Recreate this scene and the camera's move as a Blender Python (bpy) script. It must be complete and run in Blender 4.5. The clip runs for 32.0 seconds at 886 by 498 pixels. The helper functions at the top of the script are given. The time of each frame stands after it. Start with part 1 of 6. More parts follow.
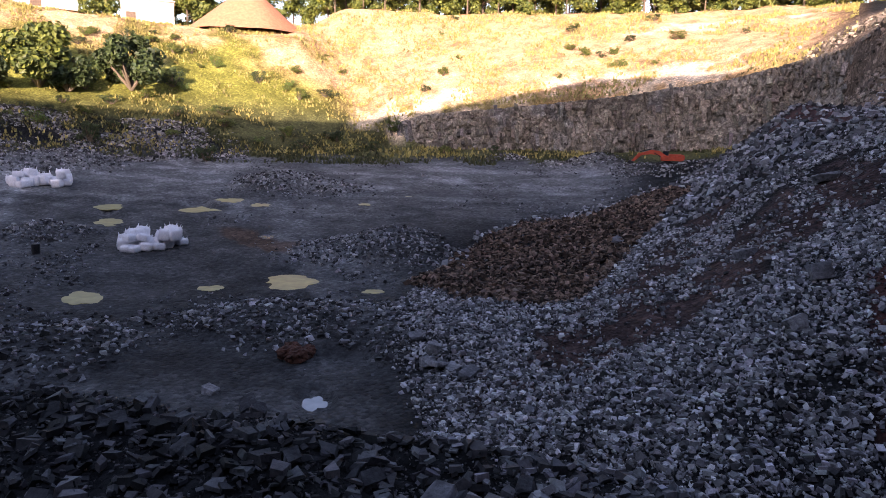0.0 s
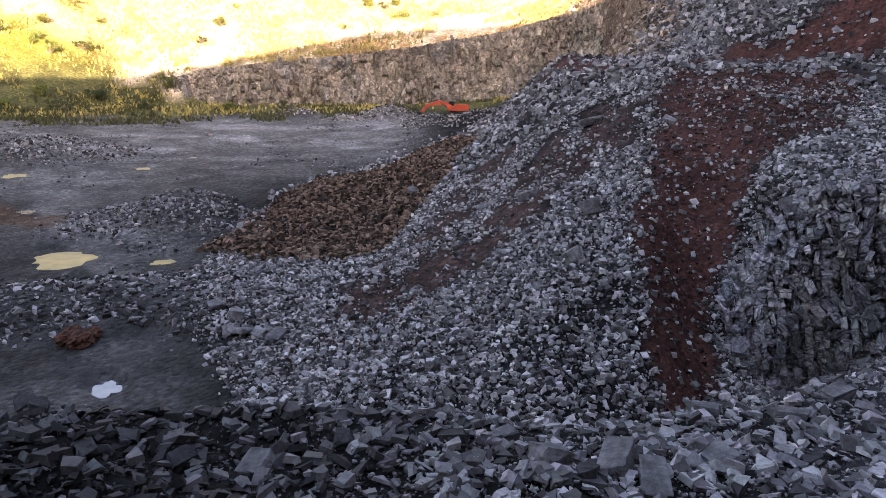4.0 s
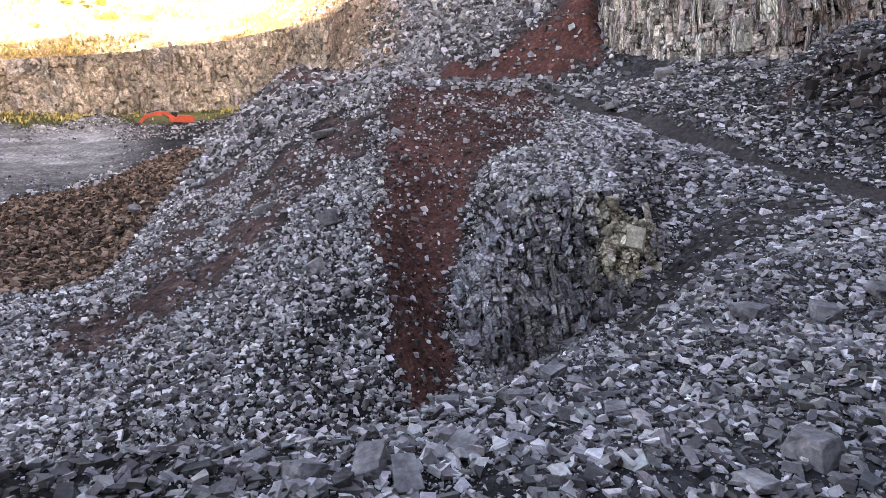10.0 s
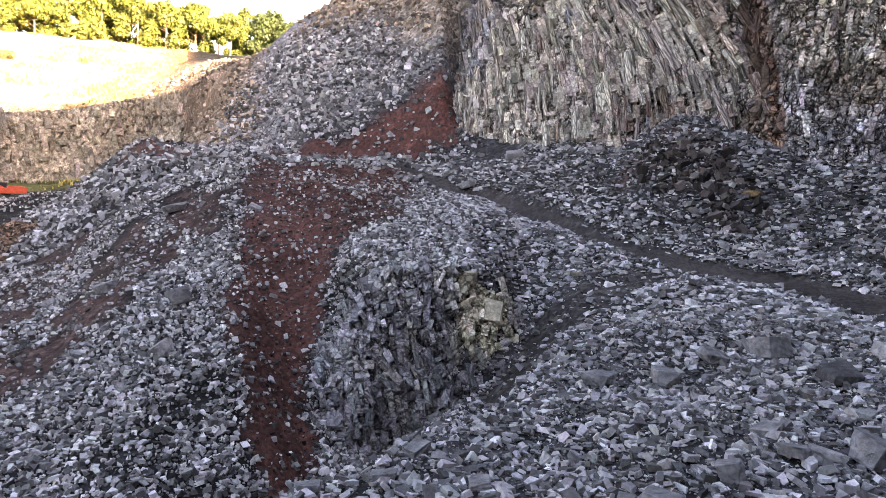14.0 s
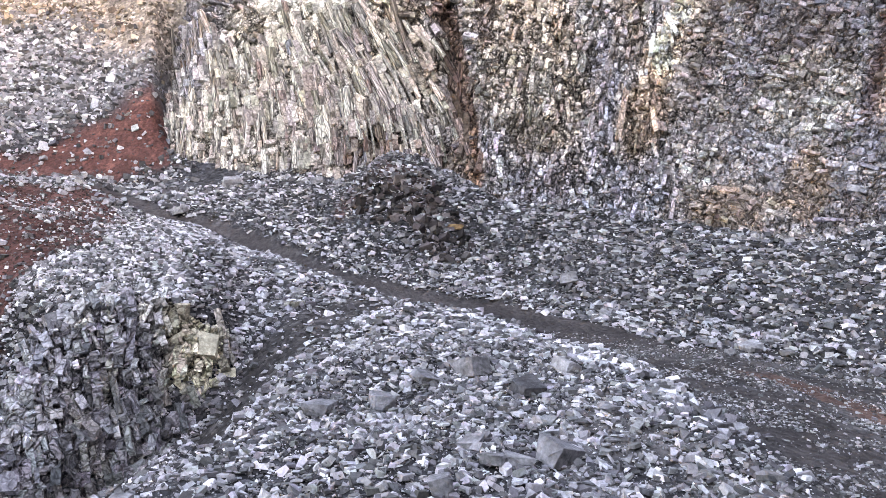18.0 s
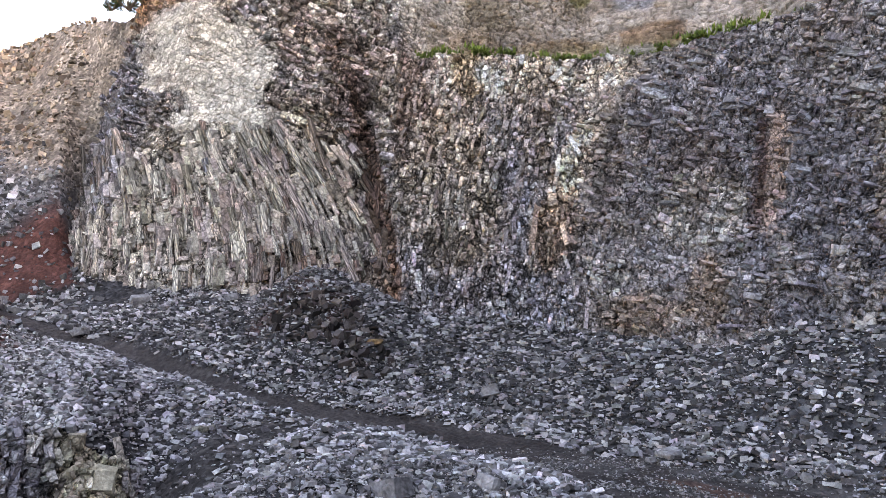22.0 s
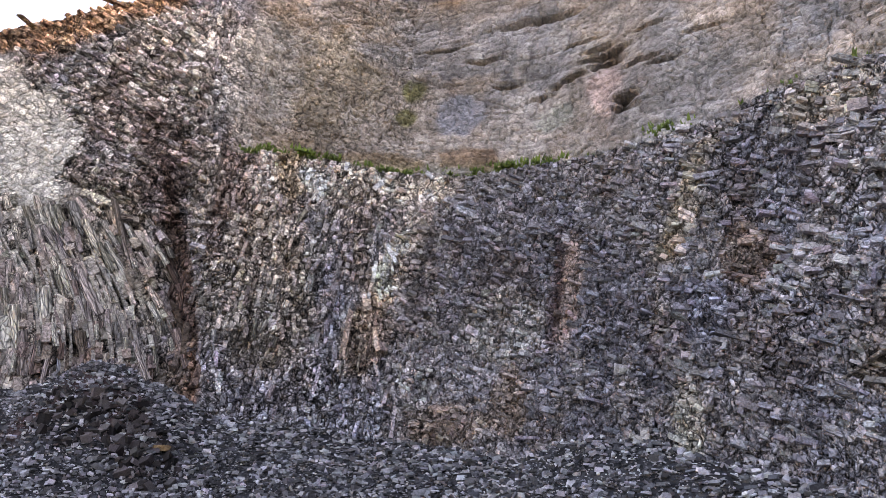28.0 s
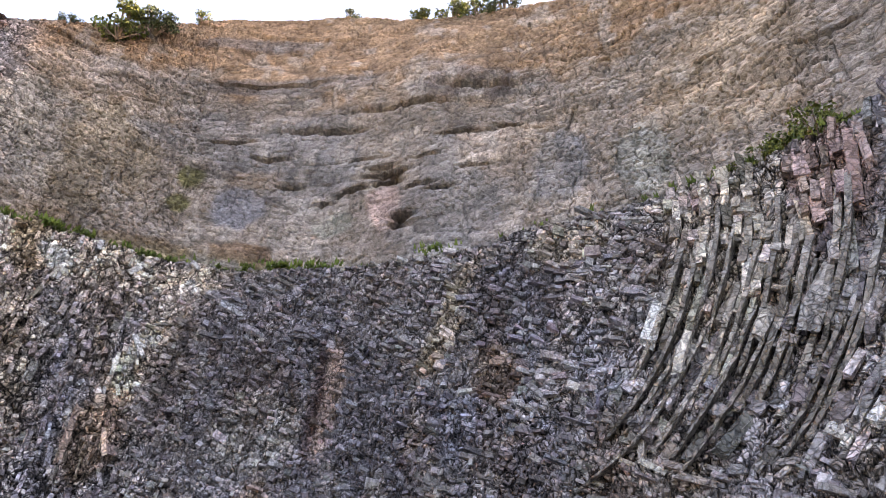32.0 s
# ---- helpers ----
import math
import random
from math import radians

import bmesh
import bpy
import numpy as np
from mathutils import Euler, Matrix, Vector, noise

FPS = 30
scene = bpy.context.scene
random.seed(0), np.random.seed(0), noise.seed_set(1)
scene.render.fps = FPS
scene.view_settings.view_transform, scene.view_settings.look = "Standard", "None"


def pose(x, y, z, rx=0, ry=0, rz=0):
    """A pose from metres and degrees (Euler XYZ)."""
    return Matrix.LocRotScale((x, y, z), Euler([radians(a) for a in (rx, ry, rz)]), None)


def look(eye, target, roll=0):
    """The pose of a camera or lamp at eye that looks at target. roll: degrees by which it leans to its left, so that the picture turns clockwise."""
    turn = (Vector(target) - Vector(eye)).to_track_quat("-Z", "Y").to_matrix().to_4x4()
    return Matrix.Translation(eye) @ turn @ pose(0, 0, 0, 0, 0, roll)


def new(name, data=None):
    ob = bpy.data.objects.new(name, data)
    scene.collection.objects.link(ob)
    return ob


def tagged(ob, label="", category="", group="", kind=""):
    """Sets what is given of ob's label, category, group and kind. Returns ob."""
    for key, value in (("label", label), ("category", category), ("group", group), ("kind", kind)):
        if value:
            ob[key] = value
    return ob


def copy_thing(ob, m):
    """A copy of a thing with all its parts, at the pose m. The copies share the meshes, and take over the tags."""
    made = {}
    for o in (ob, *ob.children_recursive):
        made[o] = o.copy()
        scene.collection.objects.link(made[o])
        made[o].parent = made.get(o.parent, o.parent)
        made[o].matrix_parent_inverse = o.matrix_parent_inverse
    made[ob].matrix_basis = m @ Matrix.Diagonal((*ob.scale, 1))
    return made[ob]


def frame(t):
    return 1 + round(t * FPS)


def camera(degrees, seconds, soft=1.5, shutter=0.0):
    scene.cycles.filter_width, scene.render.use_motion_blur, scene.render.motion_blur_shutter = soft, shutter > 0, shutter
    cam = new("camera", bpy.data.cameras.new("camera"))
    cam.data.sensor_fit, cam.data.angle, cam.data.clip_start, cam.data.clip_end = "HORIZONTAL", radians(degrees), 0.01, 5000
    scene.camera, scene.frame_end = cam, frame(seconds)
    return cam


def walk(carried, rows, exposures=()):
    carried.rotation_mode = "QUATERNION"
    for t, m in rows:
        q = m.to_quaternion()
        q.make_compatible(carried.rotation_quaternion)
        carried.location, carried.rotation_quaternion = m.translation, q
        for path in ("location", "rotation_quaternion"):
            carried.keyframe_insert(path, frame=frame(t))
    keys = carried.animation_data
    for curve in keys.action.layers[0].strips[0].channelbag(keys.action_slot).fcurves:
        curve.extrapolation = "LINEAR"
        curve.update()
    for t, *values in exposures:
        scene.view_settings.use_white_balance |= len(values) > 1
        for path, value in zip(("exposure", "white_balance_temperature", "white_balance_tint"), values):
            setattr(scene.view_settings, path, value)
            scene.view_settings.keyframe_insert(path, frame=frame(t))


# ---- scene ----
LENS = 66.28
# time, then the camera's turn in degrees; it stands on one spot and pans
PATH = (
    (0, 80.208, -1.289, 0.222),
    (0.5, 79.814, -1.389, -1.982),
    (1, 79.269, -1.212, -3.874),
    (1.5, 79.140, -1.041, -6.409),
    (2, 78.410, -0.537, -8.340),
    (2.5, 77.603, -0.212, -10.097),
    (3, 77.576, -0.358, -12.291),
    (3.5, 76.969, -0.231, -14.782),
    (5.5, 76.585, -0.438, -22.951),
    (6, 76.327, -0.519, -24.826),
    (6.5, 76.017, -0.734, -26.939),
    (7, 75.797, -0.629, -29.227),
    (7.5, 75.890, -0.519, -30.991),
    (8, 75.727, -0.427, -32.710),
    (8.5, 75.828, -0.545, -34.195),
    (9, 76.503, -0.650, -35.224),
    (9.5, 77.088, -1.005, -37.149),
    (10, 77.921, -1.319, -39.034),
    (10.5, 78.791, -1.816, -41.043),
    (11, 79.816, -1.991, -42.807),
    (11.5, 80.882, -2.053, -44.366),
    (12, 81.852, -2.224, -45.544),
    (12.5, 82.530, -2.093, -46.096),
    (13, 83.427, -1.949, -47.569),
    (13.5, 84.203, -2.135, -49.159),
    (15.5, 84.889, -3.933, -58.382),
    (16, 85.224, -4.588, -63.002),
    (16.5, 86.056, -5.319, -67.396),
    (17, 87.038, -5.016, -71.196),
    (17.5, 87.147, -4.429, -73.694),
    (18, 88.461, -3.935, -73.929),
    (18.5, 89.526, -3.993, -75.779),
    (19, 90.831, -4.033, -77.328),
    (19.5, 92.304, -3.745, -77.922),
    (20, 93.629, -3.391, -78.066),
    (20.5, 95.058, -3.287, -78.773),
    (21, 96.504, -3.149, -79.508),
    (21.5, 97.680, -2.767, -79.836),
    (22, 98.427, -2.447, -80.662),
    (22.5, 99.051, -2.270, -81.254),
    (23, 100.628, -2.108, -81.241),
    (23.5, 101.612, -1.932, -80.854),
    (24, 101.853, -1.731, -80.859),
    (24.5, 102.919, -1.483, -81.040),
    (26.5, 104.562, -2.388, -88.397),
    (27, 105.650, -2.152, -89.775),
    (27.5, 107.111, -2.224, -92.594),
    (28, 107.983, -2.986, -96.735),
    (28.5, 108.591, -3.491, -100.853),
    (29, 108.739, -3.768, -104.907),
    (29.5, 108.280, -3.021, -107.167),
    (30, 108.477, -3.077, -109.541),
    (30.5, 109.388, -2.978, -112.333),
    (31, 111.777, -2.485, -114.495),
    (31.5, 115.240, -1.610, -115.663),
    (32, 117.661, -1.320, -116.855),
)

EYE = (0.0, 0.0, 0.0)
cam = camera(LENS, 32.0, soft=0.6)
walk(cam, [(t, pose(*EYE, rx, ry, rz)) for t, rx, ry, rz in PATH],
     exposures=((0.0, 1.35, 6700, 33), (2.0, 1.6, 6700, 31), (3.5, 2.2, 7600, 29), (6.0, 2.8, 8700, 27), (8.0, 3.15, 8500, 29), (10.0, 3.2, 8600, 29),
                (13.0, 3.2, 8500, 28), (16.0, 3.5, 8800, 28), (16.4, 3.7, 9000, 28), (17.0, 4.05, 9100, 28), (19.0, 4.2, 9100, 28),
                (20.0, 4.1, 9000, 28), (21.0, 3.75, 8800, 28), (22.0, 3.35, 8700, 28), (23.0, 3.4, 8700, 27), (24.0, 3.3, 8600, 26),
                (28.0, 3.1, 8450, 32), (28.6, 3.3, 8450, 32), (29.0, 3.85, 8450, 30), (29.6, 3.95, 8350, 29), (31.1, 4.0, 8450, 28), (31.6, 3.35, 8450, 29), (32.0, 3.0, 8450, 31)))

# ---- light: low sun from behind, shaded pit under a clear sky ----
SUN_EL, SUN_TRAVEL = 15.3, 10.0      # degrees; the way the light travels, clockwise from +y
world = bpy.data.worlds.new("world")
scene.world = world
world.use_nodes = True
wn = world.node_tree
sky = wn.nodes.new("ShaderNodeTexSky")
sky.sky_type = 'NISHITA'
sky.sun_disc = False
sky.sun_elevation = radians(SUN_EL)
sky.sun_rotation = radians(180 + SUN_TRAVEL)
sky.air_density, sky.dust_density = 1.0, 2.0
wn.links.new(sky.outputs[0], wn.nodes["Background"].inputs[0])
wn.nodes["Background"].inputs[1].default_value = 0.15
sun_data = bpy.data.lights.new("sun", "SUN")
sun_data.energy, sun_data.angle, sun_data.color = 5.0, radians(0.5), (1.0, 0.88, 0.68)
sun = new("sun", sun_data)
sa, se = radians(SUN_TRAVEL), radians(SUN_EL)
sun.matrix_world = look((-300 * math.sin(sa), -300 * math.cos(sa), 300 * math.tan(se)), (0, 0, 0))


# ---- numeric helpers ----
def lattice(ix, iy, seed):
    h = (ix.astype(np.int64) * 374761393 + iy.astype(np.int64) * 668265263 + seed * 974711) & 0xFFFFFFFF
    h = ((h ^ (h >> 13)) * 1274126177) & 0xFFFFFFFF
    h = ((h ^ (h >> 16)) * 2246822519) & 0xFFFFFFFF
    return ((h ^ (h >> 15)) & 0xFFFFFF) / float(0xFFFFFF)


def vnoise(x, y, seed=0):
    x, y = np.broadcast_arrays(np.asarray(x, float), np.asarray(y, float))
    ix, iy = np.floor(x), np.floor(y)
    fx, fy = x - ix, y - iy
    fx, fy = fx * fx * (3 - 2 * fx), fy * fy * (3 - 2 * fy)
    a, b = lattice(ix, iy, seed), lattice(ix + 1, iy, seed)
    c, d = lattice(ix, iy + 1, seed), lattice(ix + 1, iy + 1, seed)
    return (a + (b - a) * fx) * (1 - fy) + (c + (d - c) * fx) * fy


def fbm(x, y, seed=0, octaves=4):
    total, amp = 0.0, 0.5
    for k in range(octaves):
        total = total + amp * (vnoise(x * 2 ** k, y * 2 ** k, seed + k) - 0.5)
        amp *= 0.5
    return total


def smooth(a, b, x):
    t = np.clip((x - a) / (b - a), 0, 1)
    return t * t * (3 - 2 * t)


def polar(az, d):
    """Plan place d metres from the viewpoint, az degrees clockwise from +y."""
    return d * np.sin(np.radians(az)), d * np.cos(np.radians(az))


def raw_mesh(name, verts, faces, tint=None, flat=True):
    """A mesh from arrays: verts (n, 3), faces (m, 3 or 4), tint (n, 3)."""
    me = bpy.data.meshes.new(name)
    k = faces.shape[1]
    me.vertices.add(len(verts))
    me.vertices.foreach_set("co", np.ascontiguousarray(verts, np.float32).ravel())
    me.loops.add(faces.size)
    me.loops.foreach_set("vertex_index", np.ascontiguousarray(faces, np.int32).ravel())
    me.polygons.add(len(faces))
    me.polygons.foreach_set("loop_start", np.arange(0, faces.size, k, dtype=np.int32))
    me.polygons.foreach_set("use_smooth", np.full(len(faces), not flat))
    if tint is not None:
        at = me.color_attributes.new("tint", 'FLOAT_COLOR', 'POINT')
        if tint.shape[1] == 3:
            tint = np.column_stack([tint, np.ones(len(verts))])
        at.data.foreach_set("color", tint.astype(np.float32).ravel())
    me.update(calc_edges=True)
    return me


def grid_faces(rows, cols):
    i = np.arange(rows * cols).reshape(rows, cols)
    return np.stack([i[:-1, :-1], i[:-1, 1:], i[1:, 1:], i[1:, :-1]], -1).reshape(-1, 4)


# ---- materials ----
def nodes_of(name):
    m = bpy.data.materials.new(name)
    m.use_nodes = True
    nt = m.node_tree
    return m, nt, nt.nodes["Principled BSDF"]


def add(nt, kind, **values):
    n = nt.nodes.new(kind)
    for key, value in values.items():
        n.inputs[key.replace("_", " ")].default_value = value
    return n


def mix(nt, a, b, fac, blend='MIX'):
    n = nt.nodes.new("ShaderNodeMix")
    n.data_type, n.blend_type = 'RGBA', blend
    for sock, value in ((n.inputs[0], fac), (n.inputs[6], a), (n.inputs[7], b)):
        if isinstance(value, (int, float)):
            sock.default_value = value
        elif isinstance(value, tuple):
            sock.default_value = (*value, 1)
        else:
            nt.links.new(value, sock)
    return n.outputs[2]


def ramp(nt, fac, lo, hi, a=0.0, b=1.0):
    n = nt.nodes.new("ShaderNodeMapRange")
    n.inputs[1].default_value, n.inputs[2].default_value = lo, hi
    n.inputs[3].default_value, n.inputs[4].default_value = a, b
    nt.links.new(fac, n.inputs[0])
    return n.outputs[0]


def noise_of(nt, scale, detail=5.0, rough=0.6):
    co = nt.nodes.new("ShaderNodeTexCoord")
    n = add(nt, "ShaderNodeTexNoise", Scale=scale, Detail=detail, Roughness=rough)
    nt.links.new(co.outputs["Object"], n.inputs["Vector"])
    return n.outputs[0]


def bump(nt, bsdf, height, strength, distance):
    n = add(nt, "ShaderNodeBump", Strength=strength, Distance=distance)
    nt.links.new(height, n.inputs["Height"])
    nt.links.new(n.outputs[0], bsdf.inputs["Normal"])


def tinted(name, rough=0.85, coarse=0.35, fine=5.0, lo=0.6, hi=1.35, bumps=0.5, dist=0.08, island=0.0, spec=0.12):
    """Stone or earth: the mesh's own tint, broken up at two scales."""
    m, nt, bsdf = nodes_of(name)
    at = nt.nodes.new("ShaderNodeAttribute")
    at.attribute_name = "tint"
    n1, n2 = noise_of(nt, coarse, 4), noise_of(nt, fine, 6, 0.7)
    v = ramp(nt, n1, 0.3, 0.7, lo, hi)
    col = mix(nt, at.outputs["Color"], v, 1.0, 'MULTIPLY')
    col = mix(nt, col, ramp(nt, n2, 0.3, 0.7, 0.65, 1.35), 1.0, 'MULTIPLY')
    if island:
        geo = nt.nodes.new("ShaderNodeNewGeometry")
        col = mix(nt, col, ramp(nt, geo.outputs["Random Per Island"], 0, 1, 1 - island, 1 + island), 1.0, 'MULTIPLY')
    nt.links.new(col, bsdf.inputs["Base Color"])
    bsdf.inputs["Roughness"].default_value = rough
    bsdf.inputs["Specular IOR Level"].default_value = spec
    bump(nt, bsdf, n2, bumps, dist)
    return m


def plain(name, colour, rough=0.6, metal=0.0, scale=3.0, vary=0.25, bumps=0.2):
    m, nt, bsdf = nodes_of(name)
    n = noise_of(nt, scale)
    nt.links.new(mix(nt, colour, ramp(nt, n, 0.3, 0.7, 1 - vary, 1 + vary), 1.0, 'MULTIPLY'), bsdf.inputs["Base Color"])
    bsdf.inputs["Roughness"].default_value, bsdf.inputs["Metallic"].default_value = rough, metal
    if bumps:
        bump(nt, bsdf, n, bumps, 0.05)
    return m


def earth_material():
    """Trodden earth and gravel: the alpha of the tint says how stony it is."""
    m, nt, bsdf = nodes_of("earth")
    at = nt.nodes.new("ShaderNodeAttribute")
    at.attribute_name = "tint"
    co = nt.nodes.new("ShaderNodeTexCoord")
    cell = add(nt, "ShaderNodeTexVoronoi", Scale=3.2)
    cell.feature = 'F1'
    nt.links.new(co.outputs["Object"], cell.inputs["Vector"])
    sep = nt.nodes.new("ShaderNodeSeparateColor")
    nt.links.new(cell.outputs["Color"], sep.inputs[0])
    n1, n2, n3 = noise_of(nt, 0.25, 5), noise_of(nt, 2.2, 7, 0.7), noise_of(nt, 0.9, 4, 0.6)
    col = mix(nt, at.outputs["Color"], ramp(nt, n1, 0.3, 0.7, 0.6, 1.4), 1.0, 'MULTIPLY')
    col = mix(nt, col, ramp(nt, n2, 0.3, 0.7, 0.55, 1.45), 1.0, 'MULTIPLY')
    stone = mix(nt, col, ramp(nt, sep.outputs[0], 0, 1, 0.35, 3.0), 1.0, 'MULTIPLY')
    patch = nt.nodes.new("ShaderNodeMath")
    patch.operation = 'MULTIPLY'
    nt.links.new(ramp(nt, n3, 0.38, 0.6), patch.inputs[0])
    nt.links.new(at.outputs["Alpha"], patch.inputs[1])
    nt.links.new(mix(nt, col, stone, patch.outputs[0]), bsdf.inputs["Base Color"])
    bsdf.inputs["Roughness"].default_value = 0.88
    bsdf.inputs["Specular IOR Level"].default_value = 0.1
    hsum = nt.nodes.new("ShaderNodeMath")
    hsum.operation = 'MULTIPLY_ADD'
    nt.links.new(cell.outputs["Distance"], hsum.inputs[0])
    hsum.inputs[1].default_value = -1.2
    nt.links.new(n2, hsum.inputs[2])
    bump(nt, bsdf, hsum.outputs[0], 0.8, 0.2)
    return m


def crag_material():
    """Broken rock: the mesh's own tint, stained in patches, varied from block to block, with a fine grain."""
    m, nt, bsdf = nodes_of("crag")
    at = nt.nodes.new("ShaderNodeAttribute")
    at.attribute_name = "tint"
    geo = nt.nodes.new("ShaderNodeNewGeometry")
    n1, n2, n3 = noise_of(nt, 0.35, 5, 0.65), noise_of(nt, 2.4, 6, 0.7), noise_of(nt, 9.0, 4, 0.7)
    col = mix(nt, at.outputs["Color"], ramp(nt, n1, 0.3, 0.7, 0.72, 1.28), 1.0, 'MULTIPLY')
    col = mix(nt, col, ramp(nt, n2, 0.3, 0.7, 0.7, 1.3), 1.0, 'MULTIPLY')
    col = mix(nt, col, ramp(nt, n3, 0.3, 0.7, 0.82, 1.18), 1.0, 'MULTIPLY')
    col = mix(nt, col, ramp(nt, geo.outputs["Random Per Island"], 0, 1, 0.75, 1.25), 1.0, 'MULTIPLY')
    co = nt.nodes.new("ShaderNodeTexCoord")
    warp = add(nt, "ShaderNodeTexNoise", Scale=0.9, Detail=3.0)
    nt.links.new(co.outputs["Object"], warp.inputs["Vector"])
    bent = nt.nodes.new("ShaderNodeVectorMath")
    bent.operation = 'MULTIPLY_ADD'
    bent.inputs[1].default_value = (1.1, 1.1, 1.1)
    nt.links.new(warp.outputs["Color"], bent.inputs[0])
    nt.links.new(co.outputs["Object"], bent.inputs[2])
    height = n2
    for scale, width, deep in ((1.15, 0.11, 1.0), (2.9, 0.15, 0.85)):       # dark lines along the open joints, in two sizes
        joint = add(nt, "ShaderNodeTexVoronoi", Scale=scale)
        joint.feature = 'DISTANCE_TO_EDGE'
        nt.links.new(bent.outputs[0], joint.inputs["Vector"])
        block = add(nt, "ShaderNodeTexVoronoi", Scale=scale)
        nt.links.new(bent.outputs[0], block.inputs["Vector"])
        sep = nt.nodes.new("ShaderNodeSeparateColor")
        nt.links.new(block.outputs["Color"], sep.inputs[0])
        toned = mix(nt, col, ramp(nt, sep.outputs[0], 0, 1, 0.62, 1.45), 1.0, 'MULTIPLY')
        col = mix(nt, col, toned, at.outputs["Alpha"])
        line = ramp(nt, joint.outputs["Distance"], 0.0, width, 1.0, 0.0)
        fade = ramp(nt, n1, 0.35, 0.6, 0.45, deep)
        share = nt.nodes.new("ShaderNodeMath")
        share.operation = 'MULTIPLY'
        nt.links.new(line, share.inputs[0])
        nt.links.new(fade, share.inputs[1])
        some = nt.nodes.new("ShaderNodeMath")
        some.operation = 'MULTIPLY'
        nt.links.new(share.outputs[0], some.inputs[0])
        nt.links.new(at.outputs["Alpha"], some.inputs[1])
        col = mix(nt, col, (0.012, 0.01, 0.01), some.outputs[0])
        lower = nt.nodes.new("ShaderNodeMath")
        lower.operation = 'SUBTRACT'
        nt.links.new(height, lower.inputs[0])
        nt.links.new(some.outputs[0], lower.inputs[1])
        height = lower.outputs[0]
    nt.links.new(col, bsdf.inputs["Base Color"])
    bsdf.inputs["Roughness"].default_value = 0.75
    bsdf.inputs["Specular IOR Level"].default_value = 0.08
    bump(nt, bsdf, height, 0.9, 0.2)
    return m


M_EARTH = earth_material()
M_CRAG = crag_material()
M_STONE = tinted("broken_stone", 0.65, 1.6, 11.0, 0.7, 1.3, 0.5, 0.03, island=0.25, spec=0.06)

